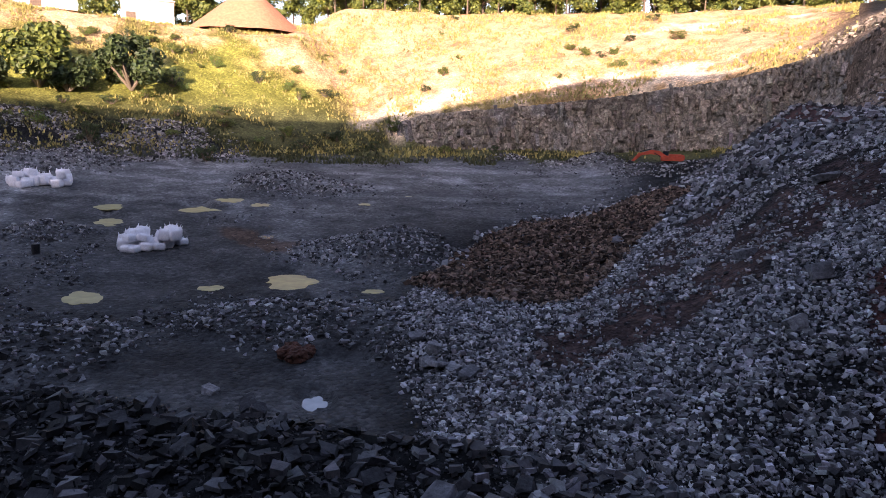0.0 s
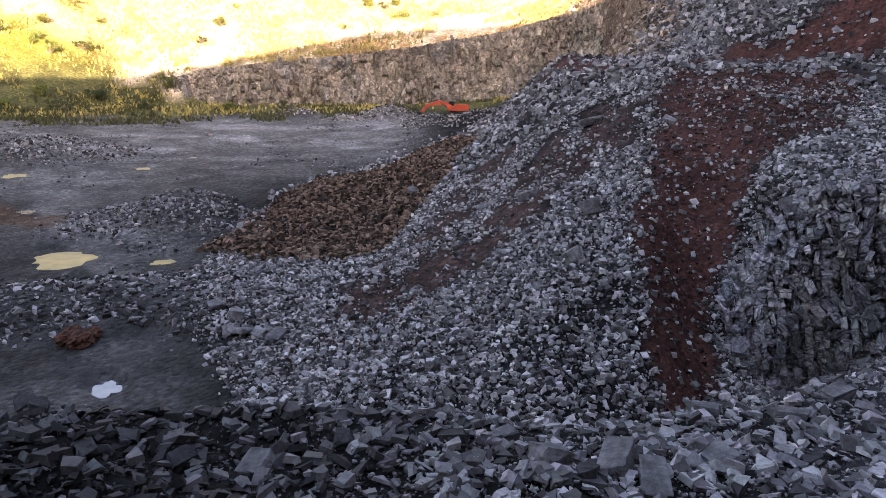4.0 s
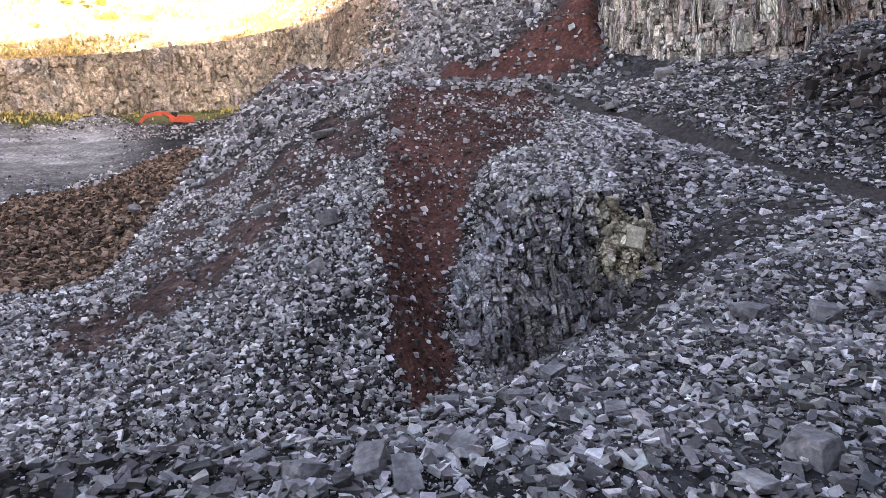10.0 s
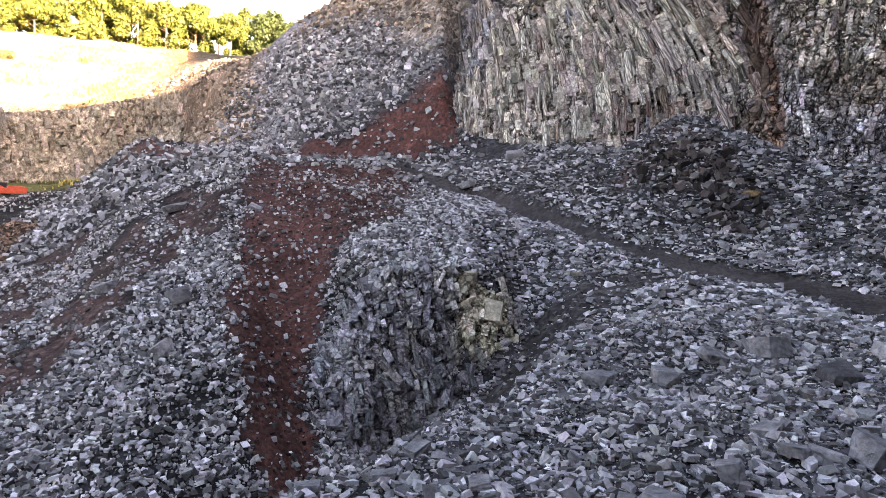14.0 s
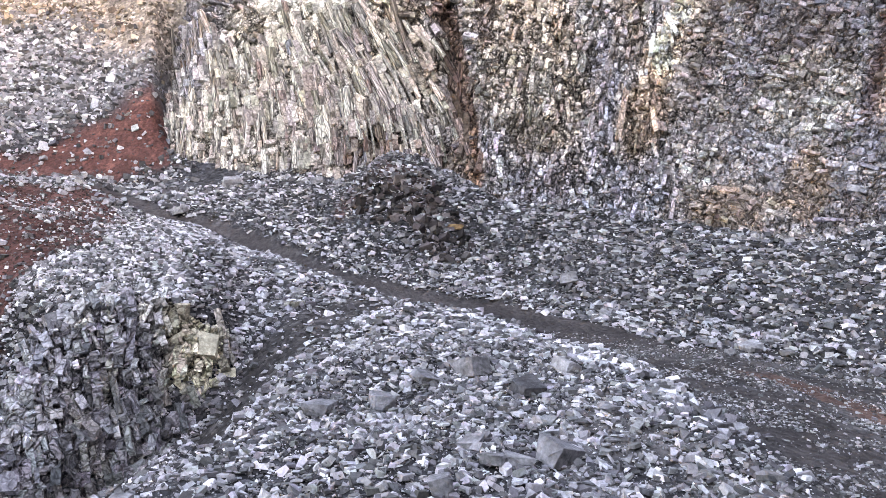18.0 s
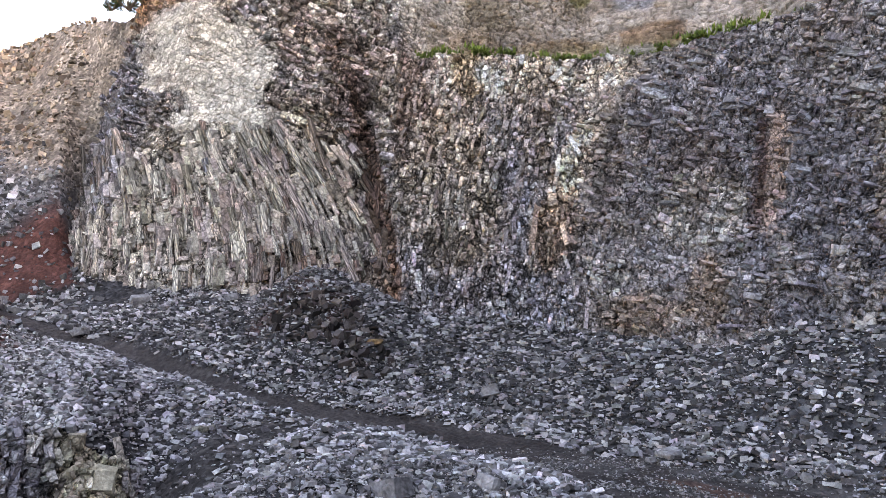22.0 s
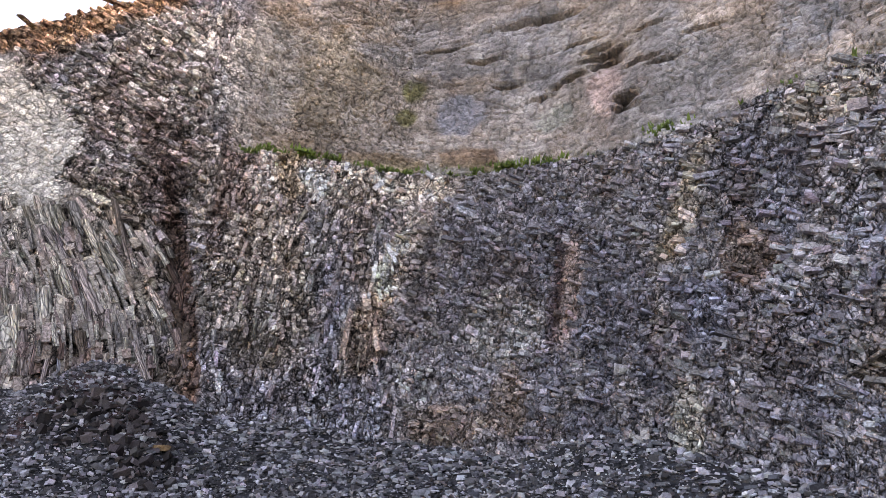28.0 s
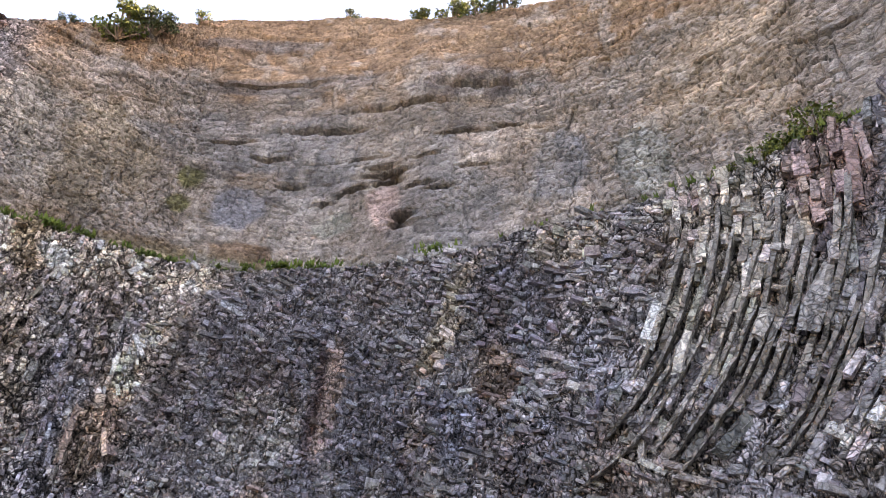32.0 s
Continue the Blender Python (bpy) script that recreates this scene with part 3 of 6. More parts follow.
def cells(u, v, seed, jitter=0.9):
    """Irregular joint blocks: a random number, a tilted facet and the distance to the joint."""
    iu, iv = np.floor(u), np.floor(v)
    f1, f2 = np.full(u.shape, 9.0), np.full(u.shape, 9.0)
    cu, cv, du_, dv_ = (np.zeros(u.shape) for _ in range(4))
    for a in (-1, 0, 1):
        for c in (-1, 0, 1):
            pu = iu + a + 0.5 + jitter * (lattice(iu + a, iv + c, seed) - 0.5)
            pv = iv + c + 0.5 + jitter * (lattice(iu + a, iv + c, seed + 1) - 0.5)
            dist = np.maximum(np.abs(u - pu), np.abs(v - pv)) * 0.6 + 0.4 * np.hypot(u - pu, v - pv)
            first = dist < f1
            f2 = np.where(first, f1, np.minimum(f2, dist))
            f1 = np.where(first, dist, f1)
            cu, cv = np.where(first, iu + a, cu), np.where(first, iv + c, cv)
            du_, dv_ = np.where(first, u - pu, du_), np.where(first, v - pv, dv_)
    rnd = lattice(cu, cv, seed + 2)
    lean = (lattice(cu, cv, seed + 3) - 0.5) * du_ + (lattice(cu, cv, seed + 4) - 0.5) * dv_
    return rnd, lean, f2 - f1


def facets(b, along, wb, wa, amp, seed):
    """Broken relief in three sizes of joint block along the bedding: how far it stands out, the tone of the blocks and the distance to a joint."""
    out, tone, gap = 0.0, 0.0, 9.0
    for k, (grow, share) in enumerate(((1.0, 0.5), (2.6, 0.95), (7.0, 1.9))):
        rnd, lean, g = cells(along / (wa * grow), b / (wb * grow), seed + 10 * k)
        out = out + amp * share * (rnd - 0.5 + 1.5 * lean)
        tone = tone + (0.5, 0.35, 0.25)[k] * (rnd - 0.5)
        gap = np.minimum(gap, g * (1.0, 1.5, 3.0)[k])
    return out - (0.04 + 1.8 * amp) * np.exp(-gap / 0.085), tone, gap


def build_face(name, az, table, v_rows, dip_of, tint_of, joints_of, label, recess=None, scale=1.0, seams=11):
    """Broken rock over radial sections."""
    A, V = (q.ravel() for q in np.meshgrid(az, v_rows, indexing="ij"))
    d, z, s, h, _ = face_frame(table, A, V)
    top = len(next(iter(table.values()))) - 1
    b, along, wb, wa, amp, _, _, vary, _ = dip_of(A, s, h, V)
    broken, tone, gap = facets(b, along, wb, wa, amp, seams)
    out = relief(s, h, V, top) * scale + broken
    if recess is not None:
        d = d + recess(A, h, V)
    x, y = polar(A, d - out)
    tint = tint_of(A, s, h, V) * np.exp(1.3 * vary * tone)[:, None] * (1 - 0.75 * np.minimum(vary, 1) * np.exp(-gap / 0.06))[:, None]
    me = raw_mesh(name, np.column_stack([x, y, z + 0.3 * out]), grid_faces(len(az), len(v_rows))[:, ::-1],
                  np.column_stack([np.clip(tint, 0.01, 0.85), joints_of(A, s, h, V)]))
    me.materials.append(M_CRAG)
    return tagged(new(name, me), label, "rock face", kind="structure")


def crag_shapes(count, seed):
    """Split rock: boxes with crooked corners and a front broken askew."""
    rng = np.random.default_rng(seed)
    shapes = []
    for _ in range(count):
        co = np.array([[x, y, z] for z in (-0.5, 0.5) for y in (-0.5, 0.5) for x in (-0.5, 0.5)])
        co = co * rng.uniform(0.8, 1.12, co.shape)
        co[4:, :2] = co[4:, :2] * rng.uniform(0.82, 1.0, (1, 2)) + rng.uniform(-0.06, 0.06, (1, 2))
        co[4:, 2] += co[4:, :2] @ rng.uniform(-0.35, 0.35, 2)
        quad = np.array([(0, 2, 3, 1), (4, 5, 7, 6), (0, 1, 5, 4), (2, 6, 7, 3), (0, 4, 6, 2), (1, 3, 7, 5)])
        shapes.append((co, quad))
    return shapes


CRAGS = crag_shapes(40, 3)


def face_blocks(name, parent, az_range, spans, table, count, dip_of, tint_of, label, seed, recess=None, scale=1.0, seams=11, keep_for=0, piece="rock_slab"):
    """Blocks and slabs split along the bedding and standing proud of the face; the keep_for largest are pieces of their own."""
    rng = np.random.default_rng(seed)
    top = len(next(iter(table.values()))) - 1
    a = rng.uniform(*az_range, count)
    lengths = np.array([hi - lo for lo, hi, _ in spans]) * np.array([w for _, _, w in spans])
    pick = rng.choice(len(spans), count, p=lengths / lengths.sum())
    lo, hi = np.array([q[0] for q in spans])[pick], np.array([q[1] for q in spans])[pick]
    v = rng.uniform(lo, hi)
    d, z, s, h, up = face_frame(table, a, v)
    b, along, wb, wa, amp, jit, dens, vary, zone = dip_of(a, s, h, v)
    keep = rng.uniform(size=count) < dens
    a, v, d, z, s, h, up = a[keep], v[keep], d[keep], z[keep], s[keep], h[keep], up[keep]
    b, along, wb, wa, amp, jit, dens, vary, zone = dip_of(a, s, h, v)
    e = 0.25
    bs = dip_of(a + np.degrees(e / d), s + e, h, v)[0] - dip_of(a - np.degrees(e / d), s - e, h, v)[0]
    bh = dip_of(a, s, h + e, v)[0] - dip_of(a, s, h - e, v)[0]
    g = np.hypot(bs, bh) + 1e-6
    ns, nh = bs / g, bh / g
    move = np.clip(((np.floor(b / wb) + 0.5) * wb - b) * np.minimum(2 * e / g, 2.0), -wb, wb)
    s, h = s + move * ns, h + move * nh
    a = a + np.degrees(move * ns / d)
    d, z = d + move * nh * up[:, 0], z + move * nh * up[:, 1]
    n = len(a)
    out = relief(s, h, v, top) * scale + facets(b, along, wb, wa, amp, seams)[0]
    if recess is not None:
        d = d + recess(a, h, v)
    t = np.radians(a)
    outward = np.column_stack([-np.sin(t) * up[:, 1], -np.cos(t) * up[:, 1], up[:, 0]])
    side = np.column_stack([np.cos(t), -np.sin(t), 0 * t])
    rise = np.column_stack([np.sin(t) * up[:, 0], np.cos(t) * up[:, 0], up[:, 1]])
    bed = lattice(np.floor(b / wb), np.floor(along / (3.5 * wa)), seed)          # whole beds stand in or out together
    push = amp * (0.6 * rng.uniform(-1, 1, n) + 1.7 * (bed - 0.5))
    x, y = polar(a, d - out)
    at = np.column_stack([x, y, z + 0.3 * out]) + outward * push[:, None]
    across = side * ns[:, None] + rise * nh[:, None]
    length = -side * nh[:, None] + rise * ns[:, None]
    size = np.column_stack([wa * np.exp(rng.normal(0, 0.62, n)), wb * np.exp(rng.normal(0, 0.32, n)), np.maximum(0.9 * wb, 2.0 * amp) * rng.uniform(0.8, 1.3, n)])
    M = np.stack([length, across, outward], 2)
    r = np.radians(rng.normal(size=(n, 3)) * jit[:, None])
    K = np.zeros((n, 3, 3))
    K[:, 0, 1], K[:, 0, 2], K[:, 1, 2] = -r[:, 2], r[:, 1], -r[:, 0]
    K = K - K.transpose(0, 2, 1)
    M = M @ (np.eye(3) + K + 0.5 * K @ K) * size[:, None, :]
    tint = np.clip(tint_of(a, s, h, v) * (1 + vary[:, None] * (1.5 * rng.uniform(size=(n, 1)) ** 1.4 - 0.6)) * (1 + 0.03 * rng.normal(size=(n, 3))), 0.01, 1)
    shape = rng.integers(0, len(CRAGS), n)
    own = np.zeros(n, bool)
    if keep_for:
        own[np.argsort(-(push / amp + 1) * size[:, 0] * (zone > 2.5))[:keep_for]] = True
        meshes = {}
        for i in np.where(own)[0]:
            tone = int(min(tint[i].mean() * 12, 5))
            key = (int(shape[i]) % 8, tone)
            if key not in meshes:
                co, quad = CRAGS[key[0]]
                meshes[key] = raw_mesh(piece, co, quad, np.tile(tint[i], (8, 1)))
                meshes[key].materials.append(M_CRAG)
            ob = new(piece, meshes[key])
            m = np.eye(4)
            m[:3, :3], m[:3, 3] = M[i], at[i]
            ob.parent = parent
            ob.matrix_world = Matrix(m.tolist())
    tint = np.column_stack([tint, np.full(n, 0.75) * np.clip(vary, 0.3, 1)])
    vs, fs, ts, off = [], [], [], 0
    for i, (co, quad) in enumerate(CRAGS):
        m = np.where((shape == i) & ~own)[0]
        if len(m):
            vs.append((np.einsum('nij,kj->nki', M[m], co) + at[m][:, None]).reshape(-1, 3))
            fs.append((quad[None] + (off + np.arange(len(m)) * 8)[:, None, None]).reshape(-1, 4))
            ts.append(np.repeat(tint[m], 8, 0))
            off += 8 * len(m)
    me = raw_mesh(name, np.concatenate(vs), np.concatenate(fs), np.concatenate(ts))
    me.materials.append(M_CRAG)
    return tagged(new(name, me), label, "rock", kind="stuff")


def main_dip(a, s, h, v):
    """Bedding number, way along the bed, bed thickness, block length, relief, disorder and share: beds bent over in a fold, slate, slabs, laminated upper wall."""
    w1, w2 = 0.9 * fbm(s / 6, h / 6, 81, 2), 0.9 * fbm(s / 6, h / 6, 83, 2)
    am = a + 7 * fbm(s / 8, h / 8, 85, 3) + 2.0 * fbm(s / 2.2, h / 2.2, 86, 2) + 0.12 * (h - 12)
    bend = np.interp(a, (50, 60, 73), (0.006, 0.016, 0.031))
    fold = s + np.where(h < 18, bend * h * h, bend * (36 * h - 324)), h
    plate = 0.64 * s + 0.77 * h, 0.77 * s - 0.64 * h
    crown = 0.35 * s + 0.93 * h, 0.93 * s - 0.35 * h
    steep = s - 0.12 * h, h + 0.1 * s
    slate = 0.93 * h + 0.3 * s, 0.93 * s - 0.3 * h
    slabs = s + 0.027 * (25 - h) * np.abs(25 - h), h - 0.2 * s
    upper = h - 0.0045 * (s - 66) * np.abs(s - 66) * np.sign(s - 66), s
    up = (v > 1.55) & (a > 75 + 3 * fbm(s / 3, h / 3, 87))
    pale = pale_slab(a, h) > 0.5
    pick = [up, pale & (v < 3.6), (am < 76) & (h > 17 + 10 * fbm(s / 5, h / 5, 84)) | (v > 3.5), am < 73.4, am < 92, a + np.degrees(0.027 * (25 - h) * np.abs(25 - h) / 36) + 2.5 * fbm(s / 3, h / 3, 86) + 8 * smooth(11, 7, h + 8 * fbm(s / 4, h / 4, 89)) * -3 < 137.5, a > 0]
    ways = (upper, plate, crown, fold, steep, slate, slabs)
    b, along = (np.select(pick, [w[k] for w in ways]) for k in (0, 1))
    edge = (a < 92) | (a > 124)
    wb = np.select(pick, [np.where(edge, 0.5, 0.7), 0.9, 0.42, 0.58, 0.34, 0.3, 0.5])
    wa = np.select(pick, [np.where(edge, 1.0, 1.7), 1.3, 0.7, 1.6, 0.55, 0.5, 1.2])
    amp = np.select(pick, [np.where(edge, 0.13, 0.09), 0.1, 0.24, 0.21, 0.19, 0.17, 0.2])
    jit = np.select(pick, [6.0, 6.0, 12.0, 5.0, 10.0, 10.0, 6.0])
    dens = np.minimum(np.select(pick, [0.0, 0.0, 0.035, 0.09, 0.02, 0.015, 0.03]) / (wb * wa), 1.0)
    vary = np.select(pick, [0.6, 0.45, 1.0, 0.65, 0.75, 0.55, 0.75])
    zone = np.select(pick, [1.0, 0.0, 2.0, 4.0, 1.2, 1.4, 2.4])
    return b + w1 * np.where((am < 73) | (a > 136), 0.35, 1.0), along + w2, wb, wa, amp, jit, dens, vary, zone


def pale_slab(a, h):
    """1 on the smooth pale slab over the fold."""
    q = ((a - 60.3 + 0.25 * (h - 26)) / 5.2) ** 2 + ((h - 26.5) / 9.5) ** 2
    return smooth(1.3, 0.6, q + 2.2 * fbm(a / 1.8, h / 3, 61) + 1.0 * fbm(a / 0.5, h / 0.8, 62, 2))


def main_joints(a, s, h, v):
    """How open the joints are: tight in the upper wall and the pale slab."""
    return (1 - 0.62 * smooth(1.6, 2.1, v) * smooth(74, 79, a)) * (1 - 0.4 * pale_slab(a, h)) * np.interp(a, (92, 98, 112, 120), (1.0, 0.75, 0.75, 0.9))


PATCHES_LOWER = (  # azimuth, height up the two walls, spreads, drift of azimuth with height, colour, strength
    (60, 0.45, 10, 0.65, 0, (0.36, 0.335, 0.30), 0.9), (66, 0.3, 5, 0.3, 0, (0.30, 0.26, 0.235), 0.6), (69.5, 0.6, 2.5, 0.35, -6, (0.42, 0.375, 0.33), 0.8),
    (53.2, 1.5, 2.0, 0.9, 0, (0.21, 0.215, 0.245), 0.9), (63, 2.85, 9, 0.4, 0, (0.33, 0.215, 0.145), 0.9), (70, 1.7, 5, 0.7, 0, (0.46, 0.42, 0.395), 0.85),
    (71.3, 1.05, 1.7, 0.4, -3, (0.24, 0.18, 0.165), 0.75), (66.5, 1.55, 1.2, 0.4, 0, (0.2, 0.155, 0.145), 0.6), (77.8, 0.92, 2.6, 0.28, 0, (0.18, 0.13, 0.115), 0.8),
    (74.7, 0.9, 0.8, 0.22, 0, (0.46, 0.41, 0.37), 0.9), (79.8, 0.88, 1.1, 0.12, 0, (0.42, 0.38, 0.36), 0.8), (75.8, 1.62, 1.0, 0.3, 3, (0.66, 0.62, 0.58), 1.0),
    (81.9, 0.95, 1.5, 0.14, 0, (0.24, 0.185, 0.12), 0.9), (84.5, 0.93, 2.2, 0.08, 0, (0.6, 0.53, 0.48), 1.0), (88.5, 0.93, 3.5, 0.075, 0, (0.62, 0.56, 0.51), 1.0), (96, 0.93, 4.5, 0.06, 0, (0.42, 0.37, 0.32), 0.85),
    (91.6, 0.62, 1.5, 0.24, 10, (0.62, 0.51, 0.44), 1.0), (93.4, 0.84, 0.8, 0.1, 8, (0.6, 0.56, 0.54), 0.9), (89.6, 0.38, 1.9, 0.14, 6, (0.27, 0.2, 0.155), 0.7),
    (80.5, 0.5, 4.0, 0.3, 0, (0.215, 0.195, 0.165), 0.7), (86.5, 0.48, 1.1, 0.26, 4, (0.2, 0.205, 0.235), 0.95), (82, 0.1, 2.6, 0.09, 0, (0.25, 0.255, 0.285), 0.9), (88, 0.1, 3.0, 0.1, 0, (0.24, 0.245, 0.275), 0.9),
    # first patch: the cleft behind the fold, its shade put into the colour
    (73.9, 0.55, 0.8, 0.5, -6, (0.09, 0.06, 0.05), 0.95), (75, 0.12, 1.8, 0.1, 0, (0.15, 0.09, 0.065), 0.9), (68.5, 0.14, 3.0, 0.08, 0, (0.14, 0.085, 0.07), 0.8))
PATCHES_SLATE = (
    (100, 0.68, 6.5, 0.32, 6, (0.162, 0.16, 0.178), 0.95), (109.5, 0.35, 5, 0.35, 0, (0.152, 0.15, 0.168), 0.9), (101, 0.42, 3.0, 0.11, 0, (0.27, 0.265, 0.255), 0.75), (106.8, 0.52, 0.9, 0.15, 3, (0.33, 0.265, 0.24), 0.85),
    # first patch: a notch in the slate, its shade painted dark
    (105.6, 0.5, 0.5, 0.16, 3, (0.09, 0.06, 0.06), 0.8), (101.9, 0.17, 1.5, 0.11, 0, (0.24, 0.19, 0.155), 0.8), (97, 0.1, 3, 0.06, 0, (0.2, 0.15, 0.115), 0.7), (117, 0.76, 1.2, 0.2, 12, (0.36, 0.32, 0.265), 0.85), (115, 0.5, 0.8, 0.14, 6, (0.38, 0.31, 0.24), 0.9),
    (117.5, 0.43, 3.2, 0.13, 0, (0.2, 0.207, 0.245), 0.95), (116, 0.1, 1.1, 0.1, 0, (0.5, 0.48, 0.42), 0.9), (123, 0.75, 4.0, 0.2, 0, (0.14, 0.139, 0.157), 0.95), (127, 0.42, 5, 0.3, 0, (0.24, 0.245, 0.275), 0.7),
    (121, 0.55, 2.0, 0.08, 0, (0.19, 0.135, 0.105), 0.7), (132, 0.3, 5, 0.12, 0, (0.21, 0.18, 0.15), 0.6), (142, 0.82, 6, 0.24, 0, (0.33, 0.30, 0.27), 0.85), (150.5, 0.88, 3, 0.12, 0, (0.28, 0.21, 0.195), 0.9), (128, 0.92, 4, 0.06, 0, (0.36, 0.33, 0.29), 0.8))
PATCHES_UPPER = (
    (84, 1.5, 5, 0.35, 0, (0.30, 0.255, 0.2), 0.7), (78.5, 1.5, 3, 0.45, 0, (0.31, 0.29, 0.265), 0.85), (92, 1.72, 5, 0.14, 0, (0.26, 0.25, 0.25), 0.8), (96.8, 1.33, 2.2, 0.1, 0, (0.27, 0.28, 0.315), 0.9), (102, 1.55, 6, 0.22, 0, (0.235, 0.23, 0.235), 0.85),
    (110.2, 1.3, 1.5, 0.1, 0, (0.5, 0.39, 0.36), 1.0), (105.5, 1.25, 1.7, 0.05, 0, (0.36, 0.365, 0.33), 0.9), (97.9, 1.1, 4, 0.05, 0, (0.2, 0.13, 0.085), 0.8), (89, 1.07, 5, 0.05, 0, (0.19, 0.13, 0.08), 0.8), (92, 1.44, 1.1, 0.05, 0, (0.13, 0.13, 0.05), 0.8),
    (91.6, 1.31, 1.0, 0.04, 0, (0.13, 0.13, 0.05), 0.8), (117, 1.3, 5, 0.3, 0, (0.27, 0.262, 0.262), 0.8), (122, 1.5, 4, 0.16, 0, (0.35, 0.29, 0.25), 0.7), (135.7, 1.24, 3, 0.16, 0, (0.36, 0.365, 0.345), 0.85), (128, 1.35, 3, 0.2, 0, (0.27, 0.27, 0.28), 0.8), (144, 1.6, 7, 0.35, 0, (0.37, 0.30, 0.24), 0.85),
    (100, 2.02, 9, 0.07, 0, (0.2, 0.19, 0.19), 0.7), (120, 1.9, 7, 0.07, 0, (0.2, 0.19, 0.195), 0.7), (96, 2.62, 6, 0.08, 0, (0.19, 0.17, 0.165), 0.7))


def main_tint(a, s, h, v):
    n, n2 = fbm(s / 4, h / 6, 91), fbm(s / 1.5, h / 1.5, 95)
    ve = np.where(v < 1, v, np.where(v < 2, 1.0, v - 1))      # height up the two walls, without the ledge
    warm = (smooth(1.0, 1.1, ve) * smooth(75, 79, a))[:, None]
    col = np.array((0.23, 0.222, 0.232)) * (1 - warm) + warm * np.array((0.31, 0.272, 0.245))
    soil = (smooth(1.85, 2.1, ve + 0.7 * n + 0.25 * smooth(96, 84, a) * -1) * smooth(75, 79, a))[:, None] * 0.9
    col = col * (1 - soil) + soil * np.array((0.3, 0.205, 0.14))
    for pa, pv, sa2, sv, lean, c, k in PATCHES_LOWER + PATCHES_SLATE + PATCHES_UPPER:
        w = np.exp(-((a - pa - lean * (ve - pv)) / sa2) ** 2 - ((ve - pv) / sv) ** 2)
        w = (k * smooth(0.15, 0.5, w + 0.5 * n * (w > 0.02) + 0.45 * n2 * (w > 0.1)))[:, None]
        col = col * (1 - w) + np.array(c) * w
    for centre, wide, mid, tall, c, k in ((74, 9, 0.95, 0.55, (0.22, 0.165, 0.145), 0.6), (86, 7, 0.6, 0.45, (0.27, 0.215, 0.175), 0.6), (88, 9, 0.9, 0.16, (0.45, 0.39, 0.345), 0.6),
                                          (64, 9, 0.35, 0.5, (0.36, 0.325, 0.285), 0.5), (106, 9, 0.5, 0.6, (0.2, 0.193, 0.208), 0.5), (121, 6, 0.35, 0.4, (0.25, 0.255, 0.3), 0.5), (146, 9, 0.6, 0.6, (0.3, 0.27, 0.245), 0.5)):
        w = np.exp(-((a - centre) / wide) ** 2 - ((ve - mid) / tall) ** 2)                 # weathered bands, in upright runs
        w = (k * w * smooth(-0.1, 0.16, fbm(s / 1.6, h / 9, 200 + centre, 3)))[:, None]
        col = col * (1 - w) + np.array(c) * w
    worn = (1 + 0.9 * fbm(s / 7, h / 3, 141, 4) + 0.5 * fbm(s / 1.6, h / 6, 143, 3))[:, None]          # plates and run-off streaks of the upper wall
    ochre = smooth(0.06, 0.2, fbm(s / 9, h / 5, 145))[:, None] * 0.5
    col = col * (1 - warm) + warm * (col * worn * (1 - ochre) + ochre * np.array((0.3, 0.225, 0.165)))
    p = pale_slab(a, h)[:, None] * smooth(3.7, 3.3, v)[:, None]
    col = col * (1 - p) + p * np.array((0.43, 0.42, 0.385))
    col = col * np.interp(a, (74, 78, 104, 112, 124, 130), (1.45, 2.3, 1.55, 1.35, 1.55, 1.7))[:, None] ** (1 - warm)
    stain = smooth(0.08, 0.3, fbm(s / 2.2, h / 7, 103, 3) * 1.5)[:, None] * 0.45 * (1 - 0.7 * warm)
    col = col * (1 - stain) + stain * np.array((0.17, 0.125, 0.108))
    pale = smooth(0.1, 0.28, fbm(s / 1.4, h / 3, 107, 3) * 1.4)[:, None] * 0.45
    col = col * (1 - pale) + pale * np.array((0.42, 0.39, 0.365))
    grey = col.mean(1, keepdims=True)
    col = np.clip(grey + 1.15 * (col - grey), 0.01, 1)
    ledge = (smooth(0.985, 1.05, v) * smooth(2.12, 1.9, v) * smooth(76, 80, a + 4 * n))[:, None]
    ledge = ledge * np.interp(a, (80, 104, 112, 120, 150), (1, 1, 0.3, 0.25, 0.8))[:, None]
    col = col * (1 - ledge) + ledge * np.array((0.10, 0.13, 0.035)) * (1 + 1.5 * n2)[:, None]
    return np.clip(col, 0.01, 1)


